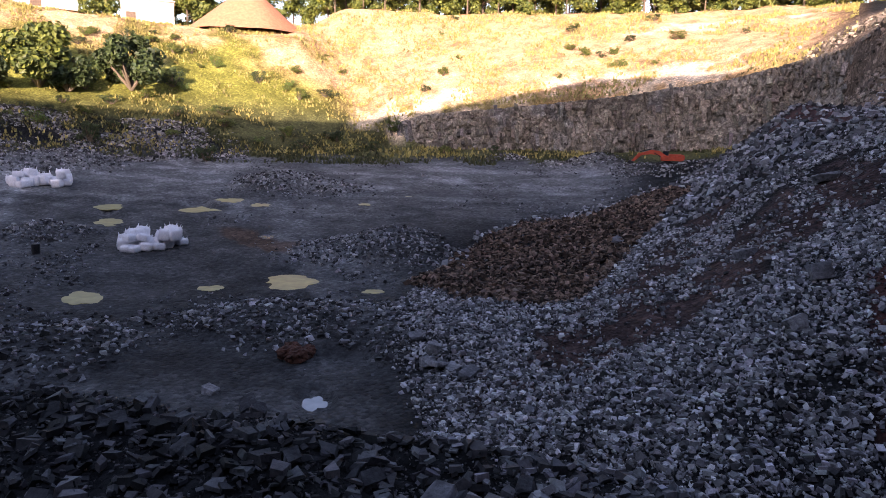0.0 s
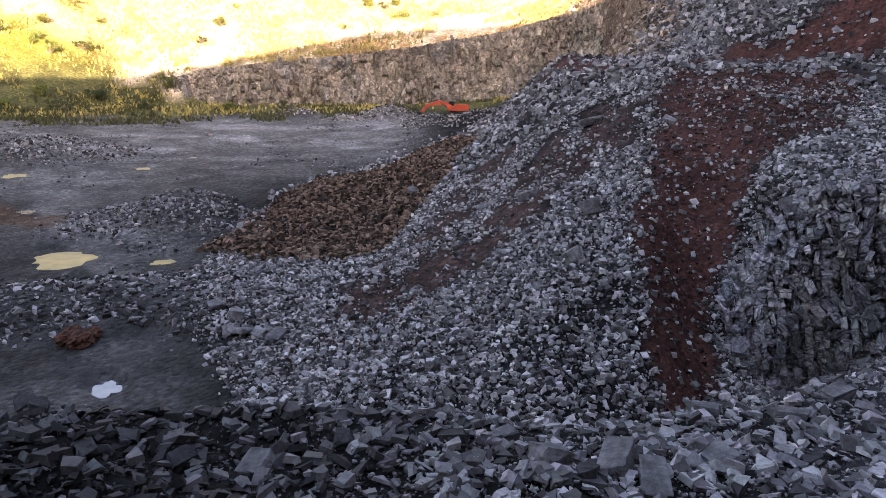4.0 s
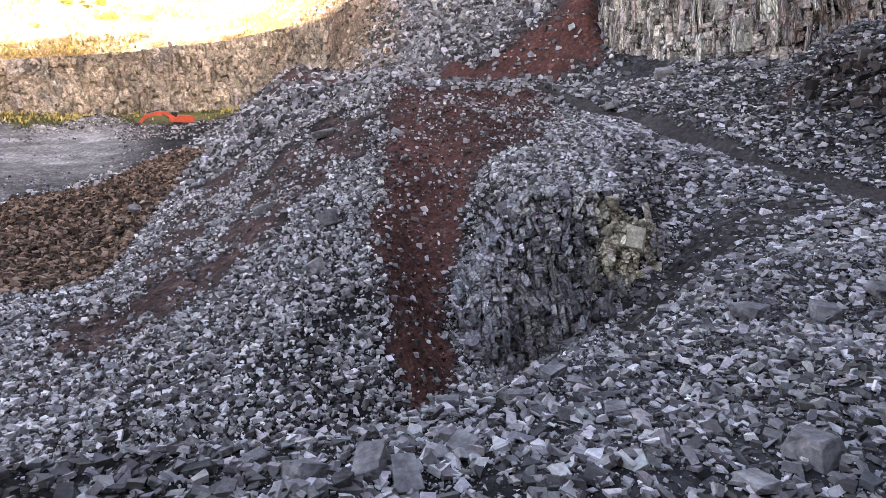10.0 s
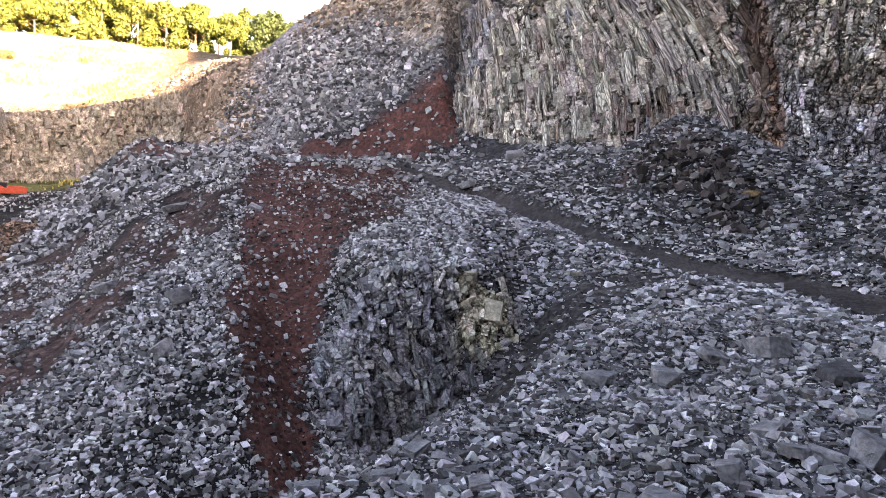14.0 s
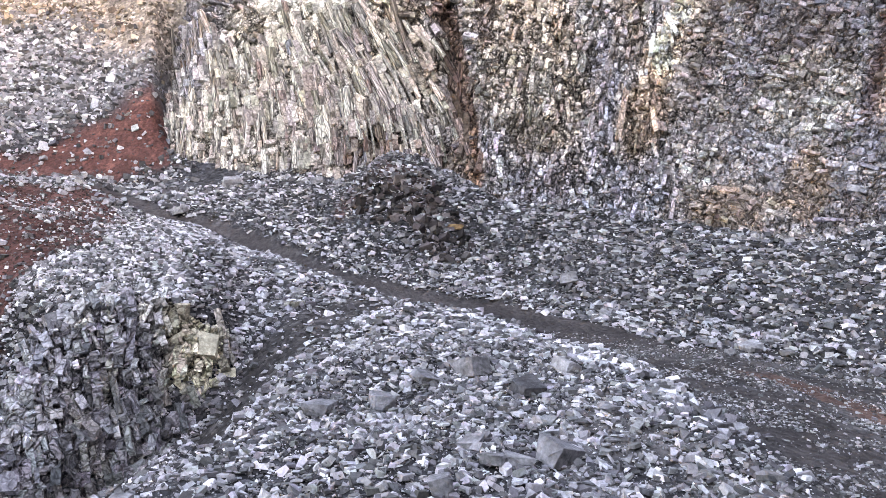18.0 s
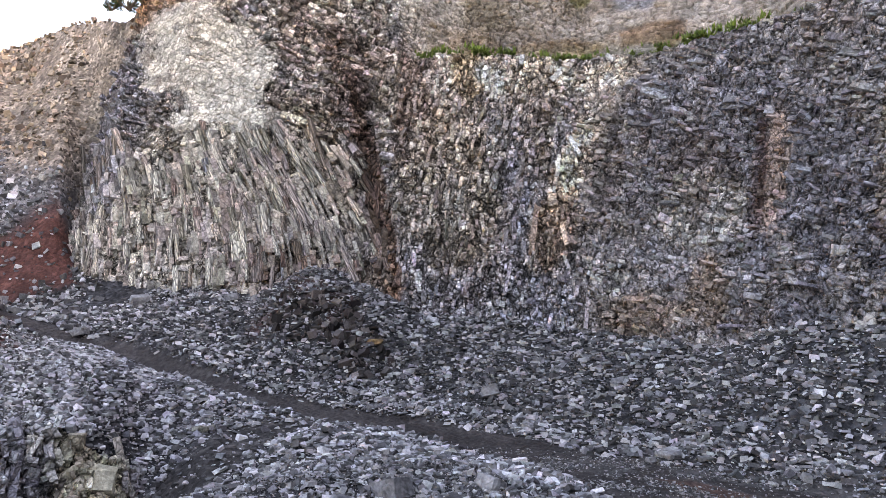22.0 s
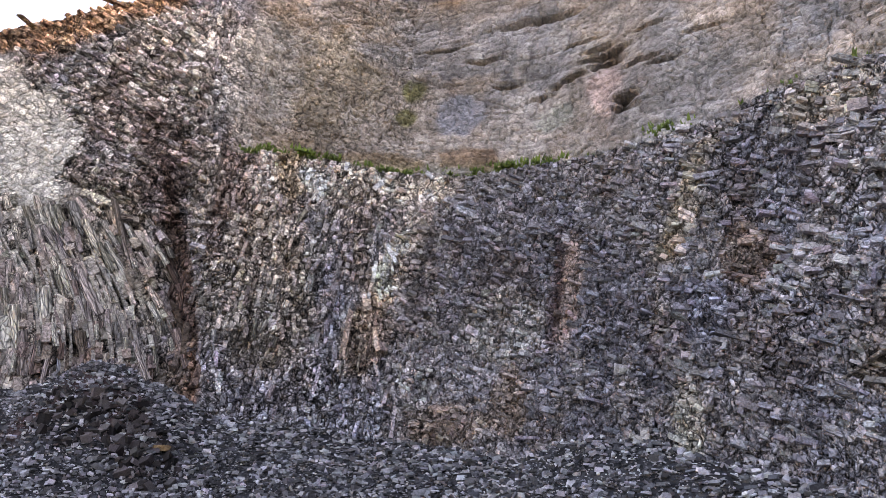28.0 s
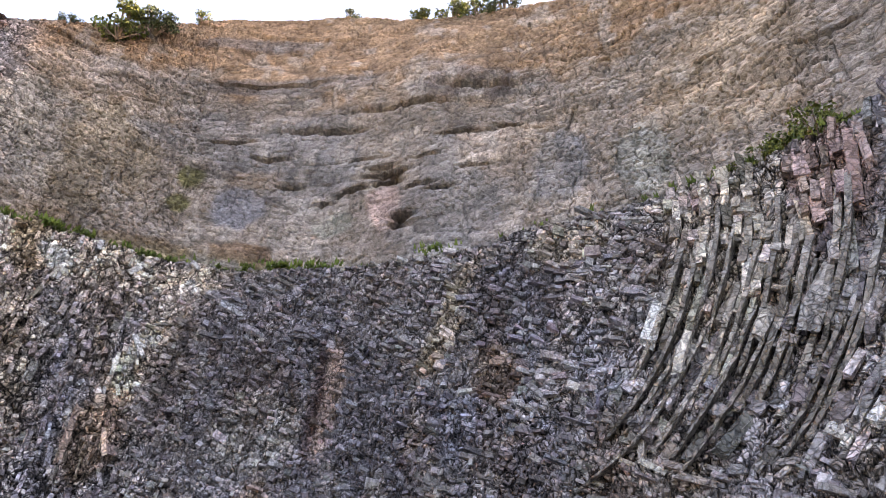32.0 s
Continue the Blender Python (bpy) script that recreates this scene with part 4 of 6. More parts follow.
def buttress_edge(a, h, v):
    """Depth added to the face: its hidden left edge, the cleft behind the fold, and overhung hollows in the upper wall."""
    ve = np.where(v < 1, v, np.where(v < 2, 1.0, v - 1))
    deep = 1.6 * np.exp(-((a - 73.6 + 0.06 * (h - 12)) / 0.9) ** 2) * smooth(1.3, 0.9, ve) - 1.8 * np.exp(-((a - 63) / 7) ** 2) * smooth(1.6, 0.6, ve)
    deep = deep + 1.2 * np.exp(-((a - 105.9) / 1.1) ** 2 - ((ve - 0.63) / 0.035) ** 2)
    for pa, pv, sa2, sv, k in ((110.3, 1.45, 1.9, 0.012, 2.6), (109.8, 1.49, 1.2, 0.01, 2.2), (110.6, 1.41, 1.4, 0.01, 2.0), (112.3, 1.225, 1.0, 0.012, 2.6), (111.9, 1.195, 0.9, 0.01, 2.2),
                               (113.6, 1.36, 1.3, 0.009, 1.8), (107, 1.39, 1.6, 0.01, 1.8), (104.6, 1.36, 1.2, 0.01, 1.5), (116, 1.33, 1.4, 0.009, 1.5),
                               (108.5, 1.55, 1.6, 0.007, 1.2), (101, 1.45, 1.2, 0.007, 1.1), (99, 1.58, 1.8, 0.007, 1.2), (114.5, 1.5, 1.4, 0.006, 1.1), (119, 1.42, 1.6, 0.007, 1.1), (123, 1.62, 1.8, 0.007, 1.2), (95, 1.66, 2.0, 0.007, 1.1),
                               (104, 1.72, 4, 0.012, 1.4), (112, 1.8, 5, 0.012, 1.5), (118, 1.6, 2.5, 0.01, 1.2), (98, 2.03, 5, 0.02, 1.4), (120, 1.9, 5, 0.02, 1.4)):
        pv = pv + 0.02 * fbm(a / 0.7, a * 0 + 50 * pv, 92)
        deep = deep + k * np.exp(-((a - pa) / sa2) ** 2 - ((ve - pv) / sv) ** 2)
    return deep + left_edge(a, h)


def left_edge(a, h):
    edge = 52.0 + 0.085 * h + 2.2 * fbm(h / 5, h * 0 + 3, 88) + 1.2 * fbm(a / 0.8, h / 2, 89)
    return 13 * smooth(0.0, 2.2, edge - a)


az_main = np.concatenate([np.arange(49, 154, 0.11), np.arange(154, 183, 0.8)])
rows_main = np.concatenate([np.linspace(0, 1, 200, endpoint=False), np.linspace(1, 2, 10, endpoint=False),
                            np.linspace(2, 3, 140, endpoint=False), np.linspace(3, 4, 50)])
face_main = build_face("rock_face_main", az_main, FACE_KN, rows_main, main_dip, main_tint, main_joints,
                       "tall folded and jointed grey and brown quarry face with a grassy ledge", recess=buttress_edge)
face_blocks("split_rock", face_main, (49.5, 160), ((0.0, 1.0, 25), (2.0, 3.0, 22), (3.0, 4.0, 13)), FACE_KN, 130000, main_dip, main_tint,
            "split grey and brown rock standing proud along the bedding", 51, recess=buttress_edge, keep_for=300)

def curved_slab(azimuth, reach, thick, proud, colour, bend_of, seed):
    """One long bed bent down the face: a thin plate on edge, its outer rim broken uneven."""
    rng = np.random.default_rng(seed)
    h = np.linspace(*reach, 15)
    a = azimuth + bend_of(h, azimuth)
    knots = interp_knots(FACE_KN, a)
    v = h / np.hypot(*(knots[:, 1] - knots[:, 0]).T)
    d, z, s, hh, up = face_frame(FACE_KN, a, np.minimum(v, 0.99))
    out = relief(s, hh, v, 4)
    d = d + buttress_edge(a, hh, v) - out
    z = z + 0.3 * out
    rim = proud * (0.7 + 0.5 * rng.uniform(size=15)) * np.minimum(1, 4 * np.minimum(np.linspace(0, 1, 15), np.linspace(1, 0, 15)) + 0.3)
    wide = np.degrees(thick * (0.75 + 0.5 * rng.uniform(size=15)) / d) / 2
    ring = []
    for sign, deep in ((-1, -0.5), (1, -0.5), (1, 1), (-1, 1)):
        x, y = polar(a + sign * wide * (1 if deep < 0 else 0.75), d - np.where(deep < 0, deep, rim))
        ring.append(np.column_stack([x, y, z + (0.12 * rim if deep > 0 else 0)]))
    co = np.stack(ring, 1).reshape(-1, 3)
    quads = [(4 * i + k, 4 * i + (k + 1) % 4, 4 * i + 4 + (k + 1) % 4, 4 * i + 4 + k) for i in range(14) for k in range(4)] + [(3, 2, 1, 0), (56, 57, 58, 59)]
    me = raw_mesh("rock_slab", co, np.array(quads), np.tile((*colour, 0.5), (60, 1)))
    me.materials.append(M_CRAG)
    ob = new("rock_slab", me)
    ob.parent = face_main
    return ob


rng_s = random.Random(17)
for k in range(20):                      # inclined slabs in the wall, upright at the ledge and swinging over below
    top_h = rng_s.uniform(15, 23.5)
    tone = rng_s.uniform(0.24, 0.42)
    curved_slab(138.2 + 0.85 * k + rng_s.uniform(-0.4, 0.4), (max(3, top_h - rng_s.uniform(5, 10)), top_h), rng_s.uniform(0.22, 0.45), rng_s.uniform(0.35, 0.8), (tone * 1.04, tone * 0.97, tone * 0.9),
                lambda h, az: -np.degrees(0.027 * (25 - h) ** 2 / 36), 300 + k)
for k in range(14):                      # ribs of the fold, bent over towards its crown
    low_h = rng_s.uniform(1.5, 7)
    tone = rng_s.uniform(0.28, 0.46)
    curved_slab(63.6 + 0.72 * k + rng_s.uniform(-0.2, 0.2), (low_h, low_h + rng_s.uniform(7, 11)), rng_s.uniform(0.25, 0.5), rng_s.uniform(0.3, 0.6), (tone * 1.06, tone * 0.97, tone * 0.86),
                lambda h, az: -np.degrees(np.interp(az, (50, 60, 73), (0.006, 0.016, 0.031)) * h * h / 66), 340 + k)

FAR_KN = {-7: ((161, -6), (166, -1)), -2: ((159, -6), (164, 3.8)), 3: ((158, -6), (161.6, 5.4)), 8: ((157, -5.5), (160.6, 6.8)), 15: ((153.5, -5), (157, 9.2)),
          22: ((150, -4), (153.5, 11.9)), 27: ((144, -3), (148, 15)), 31: ((132, 2), (136, 16.5)), 34: ((116, 8), (121, 19.5))}


def far_dip(a, s, h, v):
    one = np.ones(len(a))
    return s + 0.6 * fbm(s / 3, h / 3, 15) + 0.1 * h, h, 0.9 * one, 1.6 * one, 0.35 * one, 9.0 * one, 0.1 * one, 0.6 * one, one


def far_tint(a, s, h, v):
    col = np.array((0.25, 0.222, 0.188))[None] * (1 + 0.9 * fbm(s / 9, h / 5, 17) + 0.5 * fbm(s / 2, h / 3, 18))[:, None]
    grey = smooth(0.05, 0.2, fbm(s / 5, h / 8, 29))[:, None] * 0.7
    return np.clip(col * (1 - grey) + grey * np.array((0.2, 0.2, 0.205)), 0.01, 1)


face_far = build_face("rock_face_far", np.arange(-7, 34, 0.1), FAR_KN, np.linspace(0, 1, 44), far_dip, far_tint, lambda a, s, h, v: np.full(len(a), 0.4),
                      "distant tawny upright quarry wall above the pit floor", scale=0.8)
face_blocks("split_rock", face_far, (-6.8, 33.8), ((0.0, 0.9, 1),), FAR_KN, 5000, far_dip, far_tint, "tawny split rock of the distant wall", 52, scale=0.8)

GULLY_KN = {40.5: ((31.5, -15), (36, -10.5)), 43: ((33, -15), (37, -6.4)), 46: ((33.6, -15), (37.2, -4.6)), 52: ((34.6, -14.5), (38, -4.4)),
            55: ((35.6, -13), (39, -6)), 58.5: ((38, -11.5), (41.5, -7.6))}


def gully_dip(a, s, h, v):
    one = np.ones(len(a))
    return s + 0.22 * h + 0.8 * fbm(s / 3, h / 3, 15), h + 0.6 * fbm(s / 2, h / 2, 16), 0.32 * one, 0.55 * one, 0.2 * one, 14.0 * one, 0.4 * one, 0.7 * one, one


def gully_tint(a, s, h, v):
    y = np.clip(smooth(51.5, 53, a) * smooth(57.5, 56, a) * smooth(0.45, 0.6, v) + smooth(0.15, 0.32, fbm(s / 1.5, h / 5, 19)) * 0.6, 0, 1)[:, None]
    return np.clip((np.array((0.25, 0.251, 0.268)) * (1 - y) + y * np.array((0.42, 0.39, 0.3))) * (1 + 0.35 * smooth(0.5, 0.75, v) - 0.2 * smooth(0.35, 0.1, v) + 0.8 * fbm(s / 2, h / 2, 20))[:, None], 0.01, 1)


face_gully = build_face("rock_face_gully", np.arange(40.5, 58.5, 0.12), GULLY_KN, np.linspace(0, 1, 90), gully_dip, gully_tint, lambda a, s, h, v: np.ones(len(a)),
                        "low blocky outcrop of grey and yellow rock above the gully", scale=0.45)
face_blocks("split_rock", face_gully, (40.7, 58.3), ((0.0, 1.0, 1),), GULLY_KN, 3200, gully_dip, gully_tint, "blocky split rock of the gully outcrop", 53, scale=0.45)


# ---- broken stone ----
def stone_shapes(count, thin, thick, seed):
    """Sharp-edged broken plates and blocks: crooked four- to six-sided prisms with a smaller, tilted top."""
    rng = np.random.default_rng(seed)
    shapes = []
    for _ in range(count):
        n = int(rng.choice((3, 4, 4, 4)))
        q = (np.arange(n) + rng.uniform(-0.32, 0.32, n)) * 2 * np.pi / n
        ring = np.column_stack([np.cos(q), np.sin(q) * rng.uniform(0.4, 0.95)]) * rng.uniform(0.75, 1.1, (n, 1))
        h = rng.uniform(thin, thick)
        tilt = rng.uniform(-0.35, 0.35, 2) * h
        shrink, shift = rng.uniform(0.8, 1.0), rng.uniform(-0.15, 0.15, 2)
        low = np.column_stack([ring, -h + rng.uniform(-0.1, 0.1, n) * h])
        top = ring * shrink * rng.uniform(0.85, 1.1, (n, 1)) + shift
        top = np.column_stack([top, h + top @ tilt + rng.uniform(-0.08, 0.08, n) * h])
        co = np.concatenate([low, top])
        k = np.arange(n)
        tri = [(0, i + 1, i) for i in range(1, n - 1)] + [(n, n + i, n + i + 1) for i in range(1, n - 1)]
        tri += [(a, (a + 1) % n, n + (a + 1) % n) for a in k] + [(a, n + (a + 1) % n, n + a) for a in k]
        shapes.append(((co - co.mean(0)) / (co.max(0) - co.min(0)).max(), np.array(tri)))
    return shapes


BLOCKY = stone_shapes(60, 0.16, 0.6, 1)
SLABBY = stone_shapes(60, 0.08, 0.36, 2)


def scatter(name, az_range, d_range, count, size, mask, colour, label, shapes, seed, lift=0.12, steep=25, shade=None, power=1.9, dark=0.15):
    """Loose stones on the ground: size (low, high) in metres, mask(az, d) the chance of lying there."""
    rng = np.random.default_rng(seed)
    az = rng.uniform(*az_range, count)
    d = np.sqrt(rng.uniform(d_range[0] ** 2, d_range[1] ** 2, count))
    keep = rng.uniform(size=count) < mask(az, d)
    az, d = az[keep], d[keep]
    n = len(az)
    z = ground_height(az, d)
    x, y = polar(az, d)
    s = size[0] * (size[1] / size[0]) ** (rng.uniform(size=n) ** power)
    rot = rng.uniform(0, 2 * np.pi, n)
    tilt, tdir = np.radians(np.abs(rng.normal(0, steep, n))), rng.uniform(0, 2 * np.pi, n)
    ca, sa_ = np.cos(rot), np.sin(rot)
    Rz = np.zeros((n, 3, 3)); Rz[:, 0, 0], Rz[:, 0, 1], Rz[:, 1, 0], Rz[:, 1, 1], Rz[:, 2, 2] = ca, -sa_, sa_, ca, 1
    k = np.stack([np.cos(tdir), np.sin(tdir), np.zeros(n)], 1)
    K = np.zeros((n, 3, 3)); K[:, 0, 2], K[:, 1, 2], K[:, 2, 0], K[:, 2, 1] = k[:, 1], -k[:, 0], -k[:, 1], k[:, 0]
    Rt = np.eye(3) + np.sin(tilt)[:, None, None] * K + (1 - np.cos(tilt))[:, None, None] * (K @ K)
    R = Rt @ Rz * s[:, None, None]
    high = rng.uniform(0.4, 3.2, n)          # some lie on top of others
    base = np.asarray(colour, float)
    c = base * (dark + (1.7 - dark) * rng.uniform(size=(n, 1)) ** 1.8) * (1 + 0.025 * rng.normal(size=(n, 3)))
    if shade is not None:
        c = c * shade(az, d)[:, None]
    pick = rng.integers(0, len(shapes), n)
    vs, fs, ts, off = [], [], [], 0
    for i, (co, tri) in enumerate(shapes):
        m = np.where(pick == i)[0]
        if not len(m):
            continue
        w = np.einsum('nij,kj->nki', R[m], co) + np.stack([x[m], y[m], z[m] + lift * np.minimum(s[m], 0.5 * (size[0] + size[1]) * 0.6) * high[m]], 1)[:, None]
        vs.append(w.reshape(-1, 3))
        fs.append((tri[None] + (off + np.arange(len(m)) * len(co))[:, None, None]).reshape(-1, 3))
        ts.append(np.repeat(c[m], len(co), 0))
        off += len(m) * len(co)
    me = raw_mesh(name, np.concatenate(vs), np.concatenate(fs), np.clip(np.concatenate(ts), 0.01, 1))
    me.materials.append(M_STONE)
    return tagged(new(name, me), label, "rubble", kind="stuff")


BROWN = (0.165, 0.115, 0.088)


def near_bench(az, d):
    edge = section(az)[:, 2, 0]
    return smooth(edge + 2.5, edge + 0.5, d) * (1 - road_mask(az, d)) * (1 - 0.7 * smooth(98, 106, az))


HEAP_AZ, HEAP_LO, HEAP_HI = (-3, 2, 7, 12, 17, 20), (58, 51, 48, 50, 66, 85), (58, 72, 89, 95, 90, 86)


def brown_heap(az, d):
    x, y = polar(az, d)
    w = 5 * fbm(x / 4, y / 4, 23)
    lo, hi = np.interp(az, HEAP_AZ, HEAP_LO), np.interp(az, HEAP_AZ, HEAP_HI)
    return smooth(-1, 1.5, d - lo + w) * smooth(-1, 1.5, hi - d + w) * (az > -3) * (az < 20)


def sparse(az, d):
    """Bare brown earth showing between the stones of the slope."""
    return np.maximum(band(az, d, ((31, 57), (26, 50), (20, 45), (14, 40)), 4.5), band(az, d, ((22, 66), (18, 51), (11, 38)), 3.0)) * smooth(-0.25, 0.0, fbm(az / 2, d / 3, 63))


def talus(az, d):
    left = smooth(-2.2, 1.5, az + 0.06 * (d - 40) - np.interp(d, (24, 40, 55, 70, 85, 100, 120), (0, -3, -1, 3, 8, 16, 20)))
    x, y = polar(az, d)
    bare = np.clip(1 - 0.6 * smooth(0.1, 0.22, fbm((x + y) / 9, (x - y) / 3.5, 67)) - 0.9 * sparse(az, d), 0.03, 1)
    beyond = 1 - smooth(0, 3, d - np.interp(az, HEAP_AZ, HEAP_HI)) * smooth(20, 18.5, az) * 0.93
    return left * bare * beyond * smooth(54, 52, az) * (1 - np.interp(az, (40, 44), (0.92, 0.86)) * red_mask(az, d)) * (1 - brown_heap(az, d)) * (1 - road_mask(az, d)) * np.where(az > 33, smooth(4, -4, d - np.interp(az, (38, 43, 47, 51), (110, 102, 94, 87))), smooth(110, 95, d))


def right_rubble(az, d):
    return smooth(50, 53, az) * (1 - road_mask(az, d)) * (1 - 0.85 * band(az, d, GULLY_TRACK, 1.7)) * smooth(0, 2, d - section(az)[:, 2, 0]) * smooth(4, 1, d - section(az)[:, 9, 0])


def heap_stones(az, d):
    x, y = polar(az, d)
    m = np.zeros(len(az))
    for ha, hd, hr, hh in HEAPS:
        hx, hy = polar(ha, hd)
        m = np.maximum(m, smooth(1.15, 0.75, np.hypot(x - hx, y - hy) / hr * (1 + 0.6 * fbm(x / 3, y / 3, 35))))
    return m * 0.8 * (1 - water(az, d))


def water(az, d):
    x, y = polar(az, d)
    m = np.zeros(len(az))
    for pa, pd, pr, pl, pz in PUDDLES:
        px, py = polar(pa, pd)
        m = np.maximum(m, np.hypot(x - px, y - py) < 1.35 * max(pr, pl))
    return m


def floor_gravel(az, d):
    x, y = polar(az, d)
    gravel = np.maximum(band(az, d, ((-20, 52), (-12, 50), (-5, 48), (0, 45)), 6), band(az, d, ((-9, 72), (-4, 70), (1, 66)), 6))
    gravel = np.maximum(gravel, band(az, d, ((-34, 52), (-30, 55), (-32, 70), (-29, 84)), 4))
    return np.clip(smooth(0.02, 0.2, fbm(x / 7, y / 7, 57)) * 0.4 + gravel * smooth(-0.15, 0.1, fbm(x / 3, y / 3, 58)), 0, 1) * (1 - water(az, d)) * smooth(24, 30, d)


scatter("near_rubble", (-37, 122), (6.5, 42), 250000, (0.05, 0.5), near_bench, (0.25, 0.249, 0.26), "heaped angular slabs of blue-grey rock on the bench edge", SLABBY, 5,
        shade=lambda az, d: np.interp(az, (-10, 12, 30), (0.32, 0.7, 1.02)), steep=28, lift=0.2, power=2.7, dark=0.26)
scatter("talus_rubble", (-8, 54), (20, 66), 140000, (0.13, 0.55), talus, (0.33, 0.327, 0.335), "pale blue-grey broken stone spilled down the slope", BLOCKY, 6, steep=42, power=2.3)
scatter("upper_talus_rubble", (-2, 54), (66, 122), 52000, (0.3, 1.2), talus, (0.27, 0.275, 0.29), "grey scree of broken stone on the upper slope", BLOCKY, 16, steep=42, power=2.5)
scatter("brown_rubble", (-4, 22), (44, 106), 26000, (0.32, 0.8), brown_heap, BROWN, "heap of rusty brown broken stone at the slope's foot", BLOCKY, 7, steep=40)
scatter("bench_rubble", (49, 128), (20, 72), 120000, (0.12, 0.8), right_rubble, (0.235, 0.233, 0.244), "grey angular rubble spread below the rock face", SLABBY, 8,
        shade=lambda az, d: 1.38 - 0.3 * smooth(3, 10, d - np.interp(az, ROAD_AZ, ROAD_D)) * smooth(62, 66, az) * smooth(115, 95, az), power=2.3, steep=24, dark=0.18, lift=0.18)
scatter("heap_rubble", (-36, 24), (38, 150), 80000, (0.2, 0.75), heap_stones, (0.25, 0.25, 0.258), "low heaps of grey broken stone on the pit floor", BLOCKY, 9)
scatter("floor_gravel", (-40, 20), (26, 140), 60000, (0.1, 0.5), floor_gravel, (0.17, 0.17, 0.18), "scattered grey stones lying on the pit floor", BLOCKY, 10)
scatter("bank_rubble", (-40, -16), (134, 162), 16000, (0.35, 1.1), lambda az, d: smooth(-14, -21, az + 0.3 * (d - 150)) * smooth(-0.12, 0.1, fbm(az / 2, d / 5, 27)), (0.24, 0.235, 0.24),
        "dark broken stone along the foot of the far bank", BLOCKY, 17)
scatter("road_gravel", (78, 128), (7, 38), 70000, (0.04, 0.2), lambda az, d: np.maximum(road_mask(az, d), smooth(95, 101, az) * smooth(24, 20, d)) * (0.12 + 0.88 * smooth(-0.1, 0.08, fbm(az / 5, (d + 0.12 * az) / 1.6, 37))), (0.235, 0.23, 0.235),
        "small grey gravel trodden into the track", BLOCKY, 18, lift=0.05)
scatter("dark_rubble", (64, 79), (50, 61), 3000, (0.28, 1.3), lambda az, d: band(az, d, ((67, 59.5), (71, 56.5), (75.5, 53)), 1.7) * 0.6, (0.085, 0.074, 0.072),
        "heap of dark earthy broken blocks below the fold", BLOCKY, 19, lift=0.2, steep=45)
scatter("gully_rubble", (33, 50), (26, 72), 15000, (0.07, 0.28), lambda az, d: red_mask(az, d) * 0.6, (0.11, 0.078, 0.07), "small reddish-grey stones in the red earth of the gully", BLOCKY, 20)


def shoulder(az, d):
    """Bare weathered ground over the slope: the shoulder by the far wall and the rim above the scree."""
    x, y = polar(az, d)
    m = smooth(25.5, 28, az) * smooth(37, 34, az) * smooth(92, 98, d) * smooth(165, 150, d)
    rim = smooth(36, 40, az) * smooth(53, 51, az) * smooth(0, 6, d - np.interp(az, (38, 43, 47, 51), (108, 100, 92, 86)))
    return np.maximum(m, rim) * smooth(-0.2, 0.1, fbm(x / 5, y / 5, 73))


scatter("shoulder_rubble", (25, 54), (84, 165), 26000, (0.25, 1.3), shoulder, (0.25, 0.205, 0.165), "weathered tawny rock and soil clods on the quarry shoulder", BLOCKY, 22, steep=40, power=2.2, dark=0.3)


# ---- things ----
def part(name, bm, material, parent, label=""):
    """One mesh of its own under a thing or a part."""
    me = bpy.data.meshes.new(name)
    bm.to_mesh(me)
    bm.free()
    me.materials.append(material)
    ob = new(name, me)
    ob.parent = parent
    if label:
        ob["label"] = label
    return ob


def box(bm, size, at=(0, 0, 0), turn=(0, 0, 0), bevel=0.0):
    m = Matrix.LocRotScale(at, Euler([radians(t) for t in turn]), size)
    geo = bmesh.ops.create_cube(bm, size=1.0, matrix=m)
    if bevel:
        edges = list({e for v in geo["verts"] for e in v.link_edges})
        bmesh.ops.bevel(bm, geom=edges, offset=bevel, segments=2, affect='EDGES')


def tube(bm, r1, r2, length, at, turn=(0, 0, 0), sides=14):
    m = Matrix.LocRotScale(at, Euler([radians(t) for t in turn]), (1, 1, 1))
    bmesh.ops.create_cone(bm, cap_ends=True, segments=sides, radius1=r1, radius2=r2, depth=length, matrix=m)


def prism(bm, outline, width):
    """A plate: an outline in x and z, width metres thick in y, bevelled."""
    front = [bm.verts.new((x, -width / 2, z)) for x, z in outline]
    back = [bm.verts.new((x, width / 2, z)) for x, z in outline]
    faces = [bm.faces.new(front), bm.faces.new(back[::-1])]
    n = len(outline)
    for i in range(n):
        faces.append(bm.faces.new((front[i], back[i], back[(i + 1) % n], front[(i + 1) % n])))
    bmesh.ops.recalc_face_normals(bm, faces=faces)
    bmesh.ops.bevel(bm, geom=list({e for f in faces for e in f.edges}), offset=0.03, segments=1, affect='EDGES')


def on_ground(az, d, sink=0.0):
    x, y = polar(az, d)
    z = ground_height(np.array([float(az)]), np.array([float(d)]))[0]
    return Vector((float(x), float(y), float(z) - sink))


def thing(name, label, category, at, turn=0.0, group=""):
    e = new(name)
    e.empty_display_size = 0.3
    e.matrix_world = pose(*at, 0, 0, turn)
    return tagged(e, label, category, group)


M_ORANGE = plain("orange_paint", (0.42, 0.062, 0.028), 0.45, scale=1.5, vary=0.3, bumps=0)
M_BLACK = plain("black_steel", (0.025, 0.025, 0.028), 0.5, 0.4, 4.0)
M_GLASS = plain("dark_cab_glass", (0.02, 0.025, 0.03), 0.08, scale=1.0, bumps=0)
M_BAG = plain("woven_white_bag", (0.82, 0.82, 0.85), 0.7, scale=6.0, vary=0.12, bumps=0.4)
